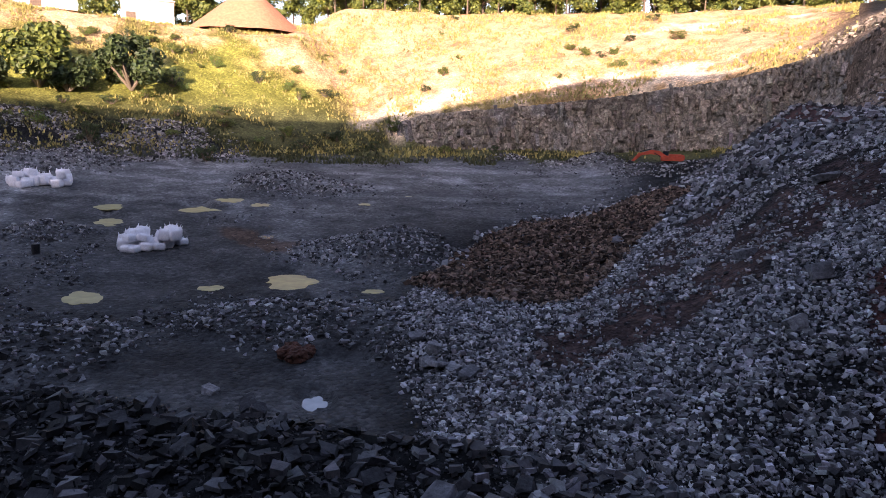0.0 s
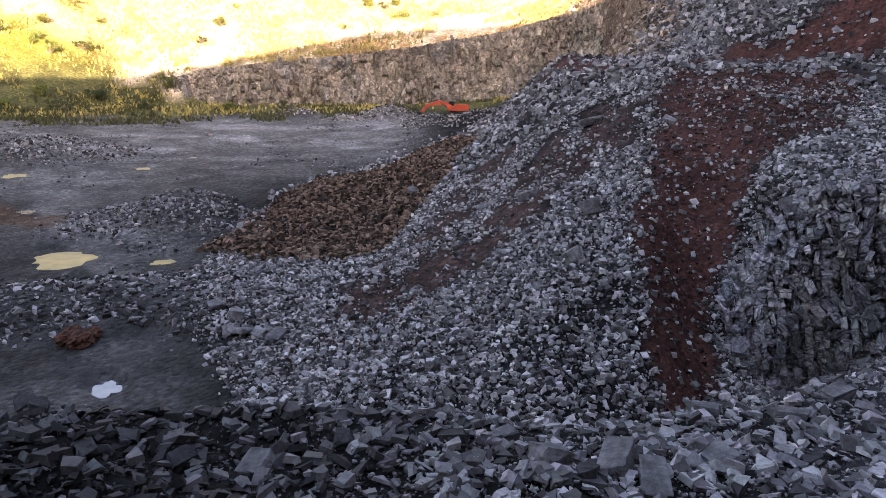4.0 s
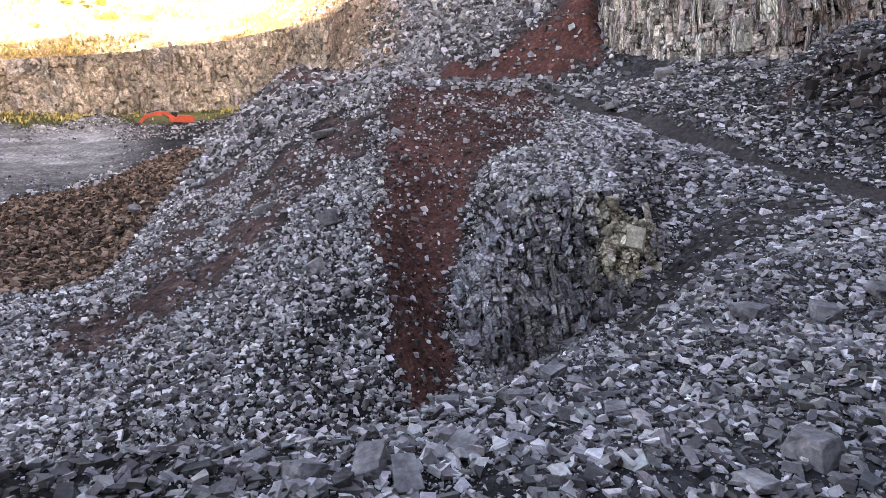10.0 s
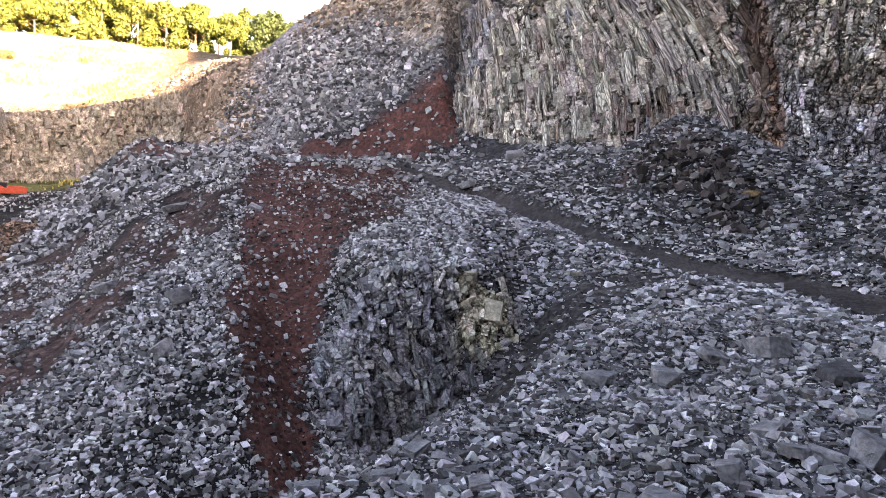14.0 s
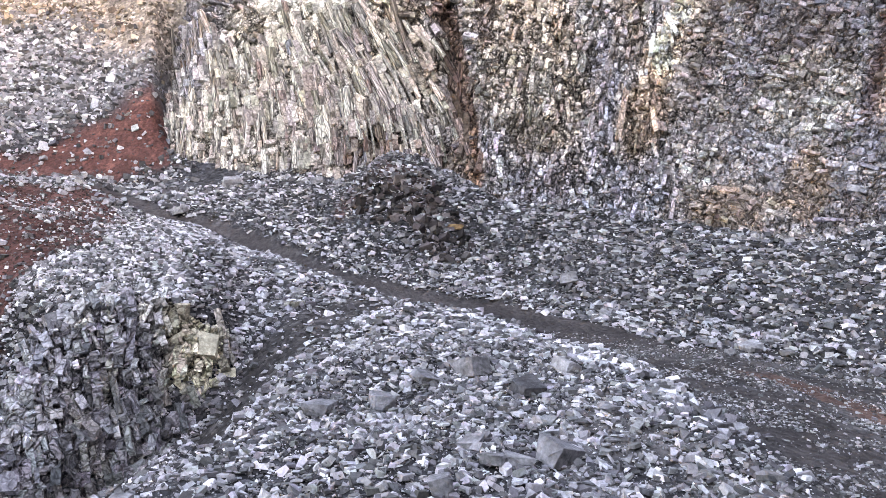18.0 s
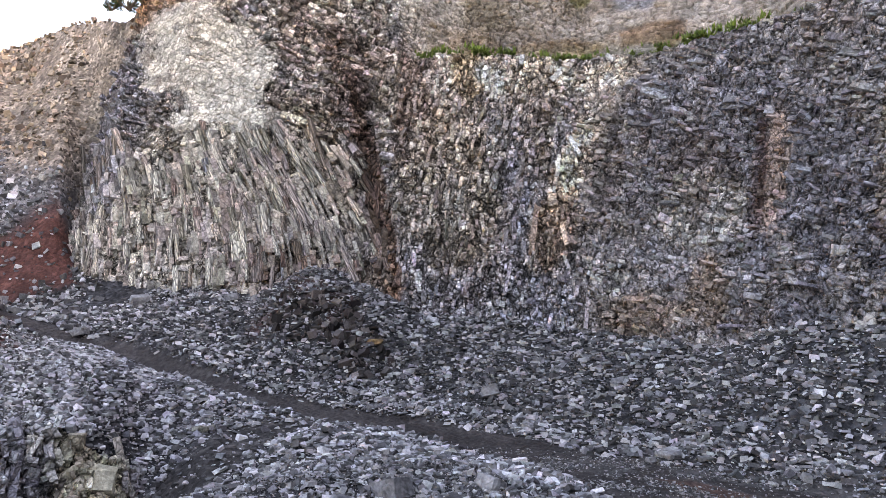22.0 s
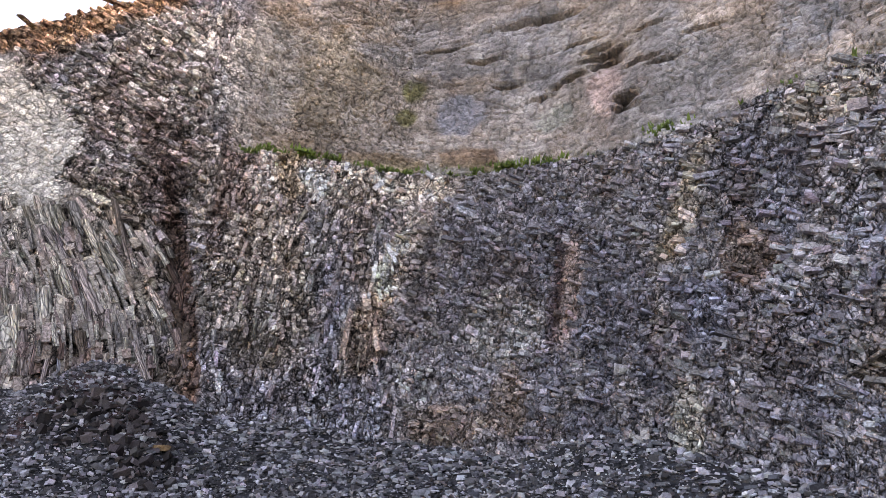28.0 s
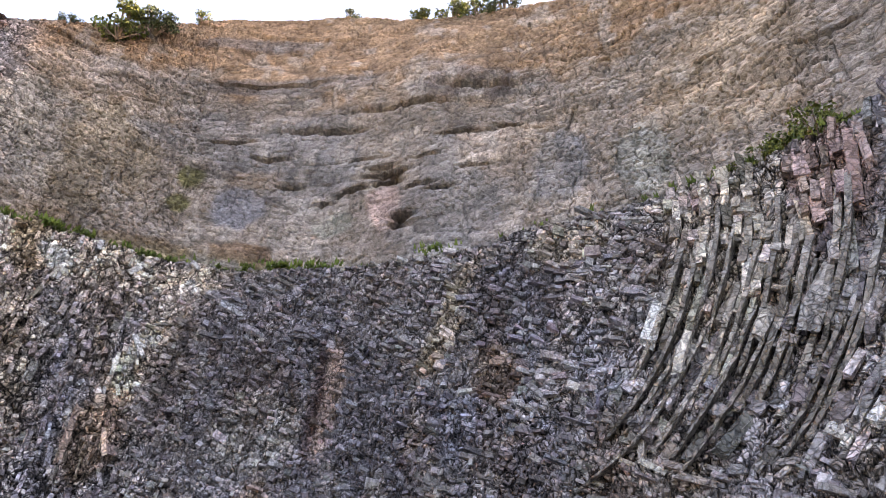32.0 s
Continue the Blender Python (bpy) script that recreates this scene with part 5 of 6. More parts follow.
M_WATER = plain("murky_yellow_water", (0.33, 0.28, 0.095), 0.4, scale=0.8, vary=0.3, bumps=0.02)
# pale grey puts the sky's reflection into the water colour
M_SKY_WATER = plain("sky_pale_water", (0.2, 0.2, 0.215), 0.12, scale=0.8, vary=0.2, bumps=0.02)
M_BARK = plain("bark", (0.16, 0.12, 0.085), 0.9, scale=5, vary=0.4, bumps=0.6)
M_RED = plain("red_crushed_stone", (0.46, 0.2, 0.11), 0.95, scale=1.2, vary=0.2, bumps=0.5)
M_CLOD = plain("rusty_earth", (0.085, 0.033, 0.02), 0.95, scale=3, vary=0.5, bumps=0.8)
M_WALL = plain("white_cladding", (0.7, 0.68, 0.64), 0.7, scale=0.6, vary=0.1, bumps=0)
M_ROOF = plain("pale_roof_sheet", (0.5, 0.48, 0.45), 0.6, scale=0.6, vary=0.15, bumps=0)
M_DOOR = plain("brown_door", (0.14, 0.09, 0.06), 0.6, scale=2, bumps=0)


def leaf_material(name, dark, light):
    m, nt, bsdf = nodes_of(name)
    geo = nt.nodes.new("ShaderNodeNewGeometry")
    n = noise_of(nt, 0.5, 3)
    col = mix(nt, dark, light, geo.outputs["Random Per Island"])
    nt.links.new(mix(nt, col, ramp(nt, n, 0.3, 0.7, 0.6, 1.4), 1.0, 'MULTIPLY'), bsdf.inputs["Base Color"])
    bsdf.inputs["Roughness"].default_value = 0.6
    return m


M_LEAF = leaf_material("broad_leaves", (0.045, 0.075, 0.015), (0.17, 0.19, 0.03))
M_LEAF_DARK = leaf_material("dark_leaves", (0.02, 0.04, 0.012), (0.06, 0.085, 0.02))
M_GRASS = leaf_material("rough_grass", (0.2, 0.18, 0.045), (0.48, 0.4, 0.14))
# grass at the bank's foot, coloured dark to stand for the shade there
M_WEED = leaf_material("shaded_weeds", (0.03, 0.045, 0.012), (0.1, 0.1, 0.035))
M_GRASS_GREEN = leaf_material("green_grass", (0.07, 0.11, 0.02), (0.16, 0.23, 0.04))


# -- excavator --
def build_excavator(at, turn):
    ex = thing("excavator", "orange tracked excavator parked on rubble with its boom lowered", "excavator", at, turn)
    for side in (-1, 1):
        bm = bmesh.new()
        prism(bm, ((-2.0, 0.25), (-1.75, 0.02), (1.75, 0.02), (2.05, 0.25), (2.05, 0.6), (1.75, 0.85), (-1.75, 0.85), (-2.05, 0.6)), 0.6)
        bmesh.ops.translate(bm, verts=bm.verts, vec=(0, side * 1.1, 0))
        track = part("track", bm, M_BLACK, ex, "black steel crawler track")
        for k in range(5):
            bm = bmesh.new()
            tube(bm, 0.26, 0.26, 0.12, (-1.4 + 0.7 * k, side * 1.43, 0.42), (90, 0, 0))
            part("roller", bm, M_BLACK, track)
    bm = bmesh.new()
    box(bm, (2.2, 1.7, 0.5), (0, 0, 0.75), bevel=0.06)
    tube(bm, 0.75, 0.75, 0.3, (0, 0, 1.05), sides=20)
    part("undercarriage", bm, M_BLACK, ex)
    bm = bmesh.new()
    box(bm, (3.6, 2.6, 0.9), (0.55, 0, 1.65), bevel=0.08)
    box(bm, (2.0, 1.5, 0.35), (1.1, -0.4, 2.25), bevel=0.1)
    body = part("body", bm, M_ORANGE, ex, "orange engine housing")
    for k in range(3):
        bm = bmesh.new()
        box(bm, (0.5, 0.03, 0.4), (0.3 + 0.7 * k, 1.31, 1.75))
        part("grille", bm, M_BLACK, body)
    bm = bmesh.new()
    prism(bm, ((2.0, 1.15), (2.75, 1.3), (2.95, 1.8), (2.75, 2.3), (2.0, 2.4)), 2.5)
    part("counterweight", bm, M_ORANGE, ex, "rounded orange counterweight")
    bm = bmesh.new()
    prism(bm, ((-1.25, 1.2), (0.15, 1.2), (0.15, 2.95), (-0.85, 2.95), (-1.3, 2.0)), 1.0)
    bmesh.ops.translate(bm, verts=bm.verts, vec=(0, 0.8, 0))
    cab = part("cab", bm, M_BLACK, ex, "black cab with large windows")
    for y in (1.32, 0.28):
        bm = bmesh.new()
        prism(bm, ((-1.05, 1.75), (0.0, 1.75), (0.0, 2.8), (-0.78, 2.8)), 0.04)
        bmesh.ops.translate(bm, verts=bm.verts, vec=(0, y, 0))
        part("window", bm, M_GLASS, cab)
    bm = bmesh.new()
    prism(bm, ((-0.5, 1.5), (-0.2, 2.1), (-1.6, 2.95), (-3.0, 3.1), (-5.2, 2.35), (-5.3, 1.95), (-3.1, 2.3), (-2.0, 2.2)), 0.6)
    part("boom", bm, M_ORANGE, ex, "orange cranked boom")
    bm = bmesh.new()
    prism(bm, ((-5.1, 2.6), (-4.6, 2.1), (-5.9, 0.9), (-6.4, 1.05)), 0.45)
    part("stick", bm, M_ORANGE, ex)
    bm = bmesh.new()
    prism(bm, ((-6.8, 1.15), (-6.2, 1.0), (-5.7, 0.35), (-6.1, -0.1), (-6.9, 0.15), (-7.1, 0.7)), 1.1)
    part("bucket", bm, M_BLACK, ex, "worn dark steel bucket")
    for y in (-0.3, 0.3):
        bm = bmesh.new()
        tube(bm, 0.09, 0.09, 2.0, (-1.5, y, 2.05), (0, -62, 0), 10)
        part("boom_cylinder", bm, M_BLACK, ex)
    bm = bmesh.new()
    tube(bm, 0.08, 0.08, 2.2, (-3.9, 0, 3.0), (0, -105, 0), 10)
    part("stick_cylinder", bm, M_BLACK, ex)
    return ex


build_excavator(on_ground(18.0, 132.0, 0.1), -16)

# -- white bulk bags, in two stacks --
def build_bag(rng):
    bag = new("bulk_bag")
    bm = bmesh.new()
    bmesh.ops.create_cube(bm, size=1.0)
    bmesh.ops.subdivide_edges(bm, edges=bm.edges[:], cuts=4, use_grid_fill=True)
    for v in bm.verts:
        p = v.co
        bulge = 1 + 0.22 * (1 - (2 * p.z) ** 2) * 0.6
        r = max(abs(p.x), abs(p.y)) * 2
        lump = 0.06 * noise.noise(p * 3 + Vector((rng.random() * 9, 0, 0)))
        p.x, p.y = p.x * bulge * (1 + lump), p.y * bulge * (1 + lump)
        if p.z > 0.35:
            p.z += 0.1 * (1 - r) + 0.08 * noise.noise(p * 4) + (0.08 if abs(p.x) > 0.4 and abs(p.y) > 0.4 else 0)
        p.z += 0.5
    body = part("body", bm, M_BAG, bag)
    for f in body.data.polygons:
        f.use_smooth = True
    for sx, sy in ((-1, -1), (1, -1), (1, 1), (-1, 1)):
        bm = bmesh.new()
        lean = rng.uniform(-12, 25)
        box(bm, (0.07, 0.02, 0.34), (sx * 0.43, sy * 0.43, 1.13), (lean * sy, lean * sx, 45 * sx * sy))
        part("lifting_loop", bm, M_BAG, bag)
    return tagged(bag, "filled white woven bulk bag stacked on the pit floor", "bulk bag", "white bulk bags on the pit floor")


rng_bag = random.Random(4)
first_bag = None
for az0, d0, cols, rows, size in ((-23.5, 77.6, 6, 4, 1.0), (-30.7, 114.0, 6, 4, 1.2)):
    centre = on_ground(az0, d0)
    t = radians(az0)
    places = [(i, j, 0) for i in range(cols) for j in range(rows)] + [(i + 0.5, j + 0.5, 1) for i in range(cols - 1) for j in range(rows - 1) if rng_bag.random() < 0.55]
    for i, j, level in places:
        if level == 0 and rng_bag.random() < 0.4 and (i in (0, cols - 1) or j in (0, rows - 1)):
            continue
        u = (i - (cols - 1) / 2) * size * 1.06 + rng_bag.uniform(-0.3, 0.3)
        w = (j - (rows - 1) / 2) * size * 1.06 + rng_bag.uniform(-0.3, 0.3)
        x, y = centre.x + u * math.cos(t) + w * math.sin(t), centre.y - u * math.sin(t) + w * math.cos(t)
        z = ground_height(np.array([math.degrees(math.atan2(x, y))]), np.array([math.hypot(x, y)]))[0] + level * size * 0.98 - 0.04
        m = pose(x, y, z, rng_bag.uniform(-9, 9), rng_bag.uniform(-9, 9), -az0 + rng_bag.uniform(-40, 40))
        if first_bag is None:
            first_bag = build_bag(rng_bag)
            first_bag.matrix_world = m
            made = first_bag
        else:
            made = copy_thing(first_bag, m)
        made.scale = (size * rng_bag.uniform(0.92, 1.05), size * rng_bag.uniform(0.92, 1.05), size * rng_bag.uniform(0.65, 1.15))

# -- puddles --
for k, (pa, pd, pr, pl, pz) in enumerate(PUDDLES):
    bm = bmesh.new()
    px, py = polar(pa, pd)
    ring = []
    for i in range(40):
        q = 2 * math.pi * i / 40
        r = 0.8 + 0.55 * noise.noise(Vector((1.3 * math.cos(q), 1.3 * math.sin(q), 3.7 * k))) + 0.13 * noise.noise(Vector((4 * math.cos(q), 4 * math.sin(q), 5.1 * k)))
        r = min(r, 1.04)
        ring.append(bm.verts.new((pr * r * math.cos(q), pl * r * math.sin(q), 0)))
    top = bm.faces.new(ring)
    down = bmesh.ops.extrude_face_region(bm, geom=[top])
    bmesh.ops.translate(bm, verts=[v for v in down["geom"] if isinstance(v, bmesh.types.BMVert)], vec=(0, 0, -0.07))
    bmesh.ops.recalc_face_normals(bm, faces=bm.faces)
    me = bpy.data.meshes.new("puddle")
    bm.to_mesh(me)
    bm.free()
    me.materials.append(M_SKY_WATER if k in (10, 12) else M_WATER)
    ob = new("puddle", me)
    ob.matrix_world = pose(float(px), float(py), pz - 0.06, 0, 0, -pa)
    tagged(ob, "shallow pale puddle on the dark pit floor" if k in (10, 12) else "shallow murky yellow puddle on the dark pit floor", "puddle", "puddles on the pit floor")

# -- single boulders --
M_BOULDER = tinted("boulder_stone", 0.8, 1.4, 6.0, 0.6, 1.4, 0.7, 0.12, spec=0.06)
TONES = {"g": (0.165, 0.166, 0.176), "p": (0.24, 0.24, 0.248), "y": (0.19, 0.184, 0.155), "d": (0.06, 0.06, 0.064), "o": (0.2, 0.13, 0.07), "c": (0.42, 0.4, 0.315)}
WORDS = {"g": "blue-grey angular boulder lying on the rubble", "p": "pale grey angular boulder lying on the rubble", "y": "yellowish-grey slab lying among grey rubble",
         "d": "dark grey slab lying among grey rubble", "o": "ochre-brown angular boulder lying on the rubble"}


def boulder_mesh(size, tone, flat, rng):
    bm = bmesh.new()
    dims = Vector((1.0, rng.uniform(0.6, 0.9), flat * rng.uniform(0.8, 1.2)))
    for i in range(8):
        p = Vector([(1 if i >> k & 1 else -1) * rng.uniform(0.7, 1.0) for k in range(3)])
        p.x += 0.3 * rng.uniform(-1, 1) * p.y
        bm.verts.new([p[k] * dims[k] for k in range(3)])
    for _ in range(6):
        p = Vector([rng.uniform(-0.85, 0.85) for _ in range(3)])
        p[rng.randrange(3)] = rng.choice((-1.0, 1.0))
        bm.verts.new([p[k] * dims[k] for k in range(3)])
    res = bmesh.ops.convex_hull(bm, input=bm.verts)
    dead = [g for g in res["geom_interior"] + res["geom_unused"] if isinstance(g, bmesh.types.BMVert)]
    bmesh.ops.delete(bm, geom=list(set(dead)), context='VERTS')
    bmesh.ops.dissolve_limit(bm, angle_limit=radians(12), verts=bm.verts[:], edges=bm.edges[:])
    bmesh.ops.bevel(bm, geom=bm.edges[:], offset=0.02, segments=1, affect='EDGES')
    bmesh.ops.triangulate(bm, faces=bm.faces[:])
    bmesh.ops.subdivide_edges(bm, edges=[e for e in bm.edges if e.calc_length() > 0.25], cuts=3)
    for v in bm.verts:
        v.co += v.normal * (0.03 * noise.noise(v.co * 2.3 + Vector((3, size, 0))) + 0.02 * noise.noise(v.co * 6)) + Vector((0, 0, 0.02)) * noise.noise(v.co * 9 + Vector((size * 7, 0, 0)))
        layer = Vector((7 * size, 3, math.floor(v.co.z * 6 + 0.8 * noise.noise(v.co * 2)) * 1.7))
        v.co += Vector((v.normal.x, v.normal.y, 0)) * 0.14 * noise.noise(layer)
    bmesh.ops.scale(bm, verts=bm.verts, vec=(size / 2,) * 3)
    me = bpy.data.meshes.new("boulder")
    bm.to_mesh(me)
    bm.free()
    at = me.color_attributes.new("tint", 'FLOAT_COLOR', 'POINT')
    at.data.foreach_set("color", np.tile((*TONES[tone], 1.0), len(me.vertices)).astype(np.float32))
    me.materials.append(M_BOULDER)
    return me


BOULDERS_SLOPE = ((35.3, 53.9, 1.2, "p"), (29.2, 57.9, 2.1, "g"), (24.4, 47.2, 1.9, "g"), (29.6, 41.2, 2.2, "g"), (14.6, 66.5, 1.6, "g"), (28.3, 35.6, 1.3, "p"),
                  (1.1, 37.1, 1.2, "p"), (-1.1, 37.9, 1.1, "p"), (-0.6, 39.4, 1.3, "p"), (2.6, 36.1, 1.4, "g"), (0.0, 37.5, 1.4, "p"), (-2.2, 40.7, 1.5, "g"),
                  (-16.6, 34.3, 1.5, "d"), (-15.9, 33.4, 1.5, "d"), (-19.6, 37.1, 1.1, "p"), (-1.7, 120.9, 1.5, "p"), (20.5, 52, 1.1, "g"), (26, 63, 1.2, "g"), (31.5, 47, 1.1, "p"),
                  (33, 62, 1.2, "p"), (22.5, 39, 0.9, "p"), (12, 34, 0.9, "g"), (8, 31, 0.9, "g"))
BOULDERS_NEAR = ((64.6, 22.3, 1.3, "g"), (41.6, 10.9, 0.8, "g"), (18.0, 10.8, 0.62, "d"), (33.3, 10.3, 1.0, "g"), (30.6, 9.8, 0.6, "d"), (27.0, 10.2, 0.8, "g"), (49.3, 15.2, 0.7, "g"),
                 (46.5, 13.9, 0.65, "g"), (70.3, 12.3, 1.0, "g"), (66.6, 11.1, 0.8, "p"), (40.0, 13.8, 0.6, "g"), (0.3, 10.0, 0.7, "g"), (36.5, 9.7, 0.9, "g"), (-6, 10.4, 0.56, "d"),
                 (-13, 10.8, 0.50, "d"), (-22, 11.5, 0.56, "d"), (-27, 13, 0.68, "d"), (8, 10.6, 0.50, "d"), (23, 11.2, 0.7, "g"), (55, 13.5, 0.8, "g"))
BOULDERS_BENCH = ((73.3, 24.4, 1.3, "g"), (77.1, 25.5, 1.5, "g"), (77.6, 16.9, 0.8, "g"), (81.4, 16.0, 0.9, "p"), (75.3, 14.4, 1.0, "g"), (73.4, 50.0, 1.1, "p"), (82.1, 22.4, 1.3, "d"),
                  (84.7, 47.4, 1.9, "p"), (52.7, 67.7, 2.1, "p"), (63.3, 65.2, 1.5, "g"), (84.9, 16.7, 1.6, "g"), (99.0, 36.8, 1.4, "p"), (100.2, 38.9, 1.0, "p"), (79.7, 15.8, 1.0, "g"),
                  (85.0, 25.4, 1.2, "p"), (69.7, 22.3, 1.2, "g"), (88.5, 19.9, 0.9, "g"), (90.0, 27.8, 0.8, "p"), (61.8, 43.5, 1.0, "y"), (75.0, 54.6, 1.5, "o"), (62.2, 43.3, 1.2, "y"))
BOULDERS_FAR = ((56.5, 70.8, 2.2, "p"), (92, 44, 1.0, "p"), (95, 46, 1.1, "g"), (78, 52, 1.0, "p"), (81, 54, 0.9, "g"), (88, 42, 1.0, "p"), (104, 40, 0.9, "g"), (66, 56, 1.0, "g"))
rng_b = random.Random(8)
for row in BOULDERS_SLOPE + BOULDERS_NEAR + BOULDERS_BENCH + BOULDERS_FAR:
    a_, d_, s_, tone = row
    ob = new("boulder", boulder_mesh(s_ * 0.85, tone, rng_b.uniform(0.35, 0.65), rng_b))
    lift = 0.12 * s_
    p = on_ground(a_, d_)
    ob.matrix_world = pose(p.x, p.y, p.z + lift, rng_b.uniform(-22, 22), rng_b.uniform(-22, 22), rng_b.uniform(0, 360))
    tagged(ob, WORDS[tone], "boulder", "boulders on the rubble")

for a_, d_, z_, s_, flat, turn in ((54.6, 38.6, -7.1, 2.0, 0.6, (62, 10, -50)), (56.6, 39.0, -9.0, 1.5, 0.5, (72, -6, -62)), (57.9, 39.8, -8.9, 1.1, 0.6, (60, 14, -48)), (53.2, 38.1, -7.4, 1.9, 0.35, (80, 60, -40)),
                                    (47.5, 38.0, -5.4, 1.8, 0.7, (-20, 20, -40)), (45, 37.8, -5.6, 1.6, 0.6, (-20, -15, -30))):
    tone = "c" if a_ > 50 else "g"
    ob = new("rock_block", boulder_mesh(s_, tone, flat, rng_b))
    x, y = polar(a_, d_)
    ob.matrix_world = pose(float(x), float(y), z_, *turn)
    tagged(ob, "large yellowish block set in the gully outcrop" if tone == "c" else "large blue-grey block set in the gully outcrop", "rock block", "blocks in the gully outcrop")

# -- black drum, rusty clods, stockpile, sheds --
drum = thing("oil_drum", "black steel drum standing on the pit floor", "drum", on_ground(-31.4, 77.4, 0.03))
bm = bmesh.new()
tube(bm, 0.38, 0.38, 1.0, (0, 0, 0.5), sides=24)
part("body", bm, M_BLACK, drum)
for z in (0.33, 0.66, 0.99):
    bm = bmesh.new()
    tube(bm, 0.4, 0.4, 0.04, (0, 0, z), sides=24)
    part("hoop", bm, M_BLACK, drum)

for k, (a_, d_, s_) in enumerate(((-13.2, 41.6, 1.3), (-12.4, 41.2, 1.5), (-11.7, 41.8, 1.2), (-12.8, 42.3, 1.1))):
    bm = bmesh.new()
    bmesh.ops.create_icosphere(bm, subdivisions=4, radius=0.5)
    for v in bm.verts:
        q = v.co.copy()
        v.co *= s_ * (1 + 0.35 * noise.noise(q * 3 + Vector((k * 9, 0, 0))) + 0.25 * noise.noise(q * 8))
        v.co.z *= 0.7
    me = bpy.data.meshes.new("earth_clod")
    bm.to_mesh(me)
    bm.free()
    me.materials.append(M_CLOD)
    ob = new("earth_clod", me)
    ob.location = on_ground(a_, d_) + Vector((0, 0, 0.2 * s_))
    tagged(ob, "lumpy clod of rust-brown earth on the pit floor", "earth clod", "rusty earth clods")

bm = bmesh.new()
rows_c, seg_c = 24, 72
peak = bm.verts.new((0, 0, 15.2))
last = None
for i in range(1, rows_c + 1):
    r = 18.5 * i / rows_c
    ring = []
    for j in range(seg_c):
        q = 2 * math.pi * j / seg_c
        w = r * (1 + 0.1 * noise.noise(Vector((math.cos(q) * 1.4, math.sin(q) * 1.4, 0.3 * i / rows_c))))
        ring.append(bm.verts.new((w * math.cos(q), w * math.sin(q), 15.2 * (1 - i / rows_c) - 0.6 * math.exp(-(i / 2.5) ** 2) + 0.15 * noise.noise(Vector((q * 3, i * 0.7, 1))))))
    for j in range(seg_c):
        if last is None:
            bm.faces.new((peak, ring[j], ring[(j + 1) % seg_c]))
        else:
            bm.faces.new((last[j], ring[j], ring[(j + 1) % seg_c], last[(j + 1) % seg_c]))
    last = ring
me = bpy.data.meshes.new("stockpile")
bm.to_mesh(me)
bm.free()
me.materials.append(M_RED)
ob = new("stockpile", me)
p = on_ground(-15.7, 226)
ob.location = (p.x, p.y, p.z - 2.0)
tagged(ob, "conical stockpile of red-brown crushed stone above the pit", "stockpile")

for a_, d_, wide in ((-23.0, 224, 14), (-29.2, 221, 12)):
    p = on_ground(a_, d_)
    shed = thing("shed", "low white-walled works shed on the quarry rim", "shed", (p.x, p.y, p.z - 0.5), -a_, "works sheds on the rim")
    bm = bmesh.new()
    box(bm, (wide, 8, 7), (0, 0, 3.5), bevel=0.05)
    wall = part("wall", bm, M_WALL, shed)
    bm = bmesh.new()
    prism(bm, ((-wide / 2 - 0.4, 6.9), (wide / 2 + 0.4, 6.9), (wide / 2 + 0.4, 7.2), (0, 9.0), (-wide / 2 - 0.4, 7.2)), 9.0)
    part("roof", bm, M_ROOF, shed, "pale sheet roof")
    bm = bmesh.new()
    box(bm, (2.6, 0.15, 3.2), (-wide * 0.32, -4.04, 1.9))
    part("door", bm, M_DOOR, wall)


# -- trees and bushes --
def leaf_cloud(count, lobes, leaf, seed):
    """Small leaf sheets gathered in lobes (centre, radius), denser at their skins."""
    rng = np.random.default_rng(seed)
    w = np.array([r ** 2 for _, r in lobes])
    pick = rng.choice(len(lobes), count, p=w / w.sum())
    c, r = np.array([l[0] for l in lobes])[pick], np.array([l[1] for l in lobes])[pick]
    v = rng.normal(size=(count, 3))
    v /= np.linalg.norm(v, axis=1)[:, None]
    pos = c + v * (r * rng.uniform(0.3, 1.25, count) ** 0.7)[:, None] * np.array((1, 1, 0.85))
    n = v + 0.9 * rng.normal(size=(count, 3)) + np.array((0, 0, 0.5))
    n /= np.linalg.norm(n, axis=1)[:, None]
    t = np.cross(n, rng.normal(size=(count, 3)))
    t /= np.linalg.norm(t, axis=1)[:, None]
    u = np.cross(n, t)
    s = (leaf * rng.uniform(0.6, 1.4, count))[:, None]
    quad = np.stack([pos - t * s * 0.5, pos + u * s * 0.32 + n * s * 0.08, pos + t * s * 0.5, pos - u * s * 0.32 + n * s * 0.08], 1)
    return quad.reshape(-1, 3), np.arange(count * 4).reshape(-1, 4)


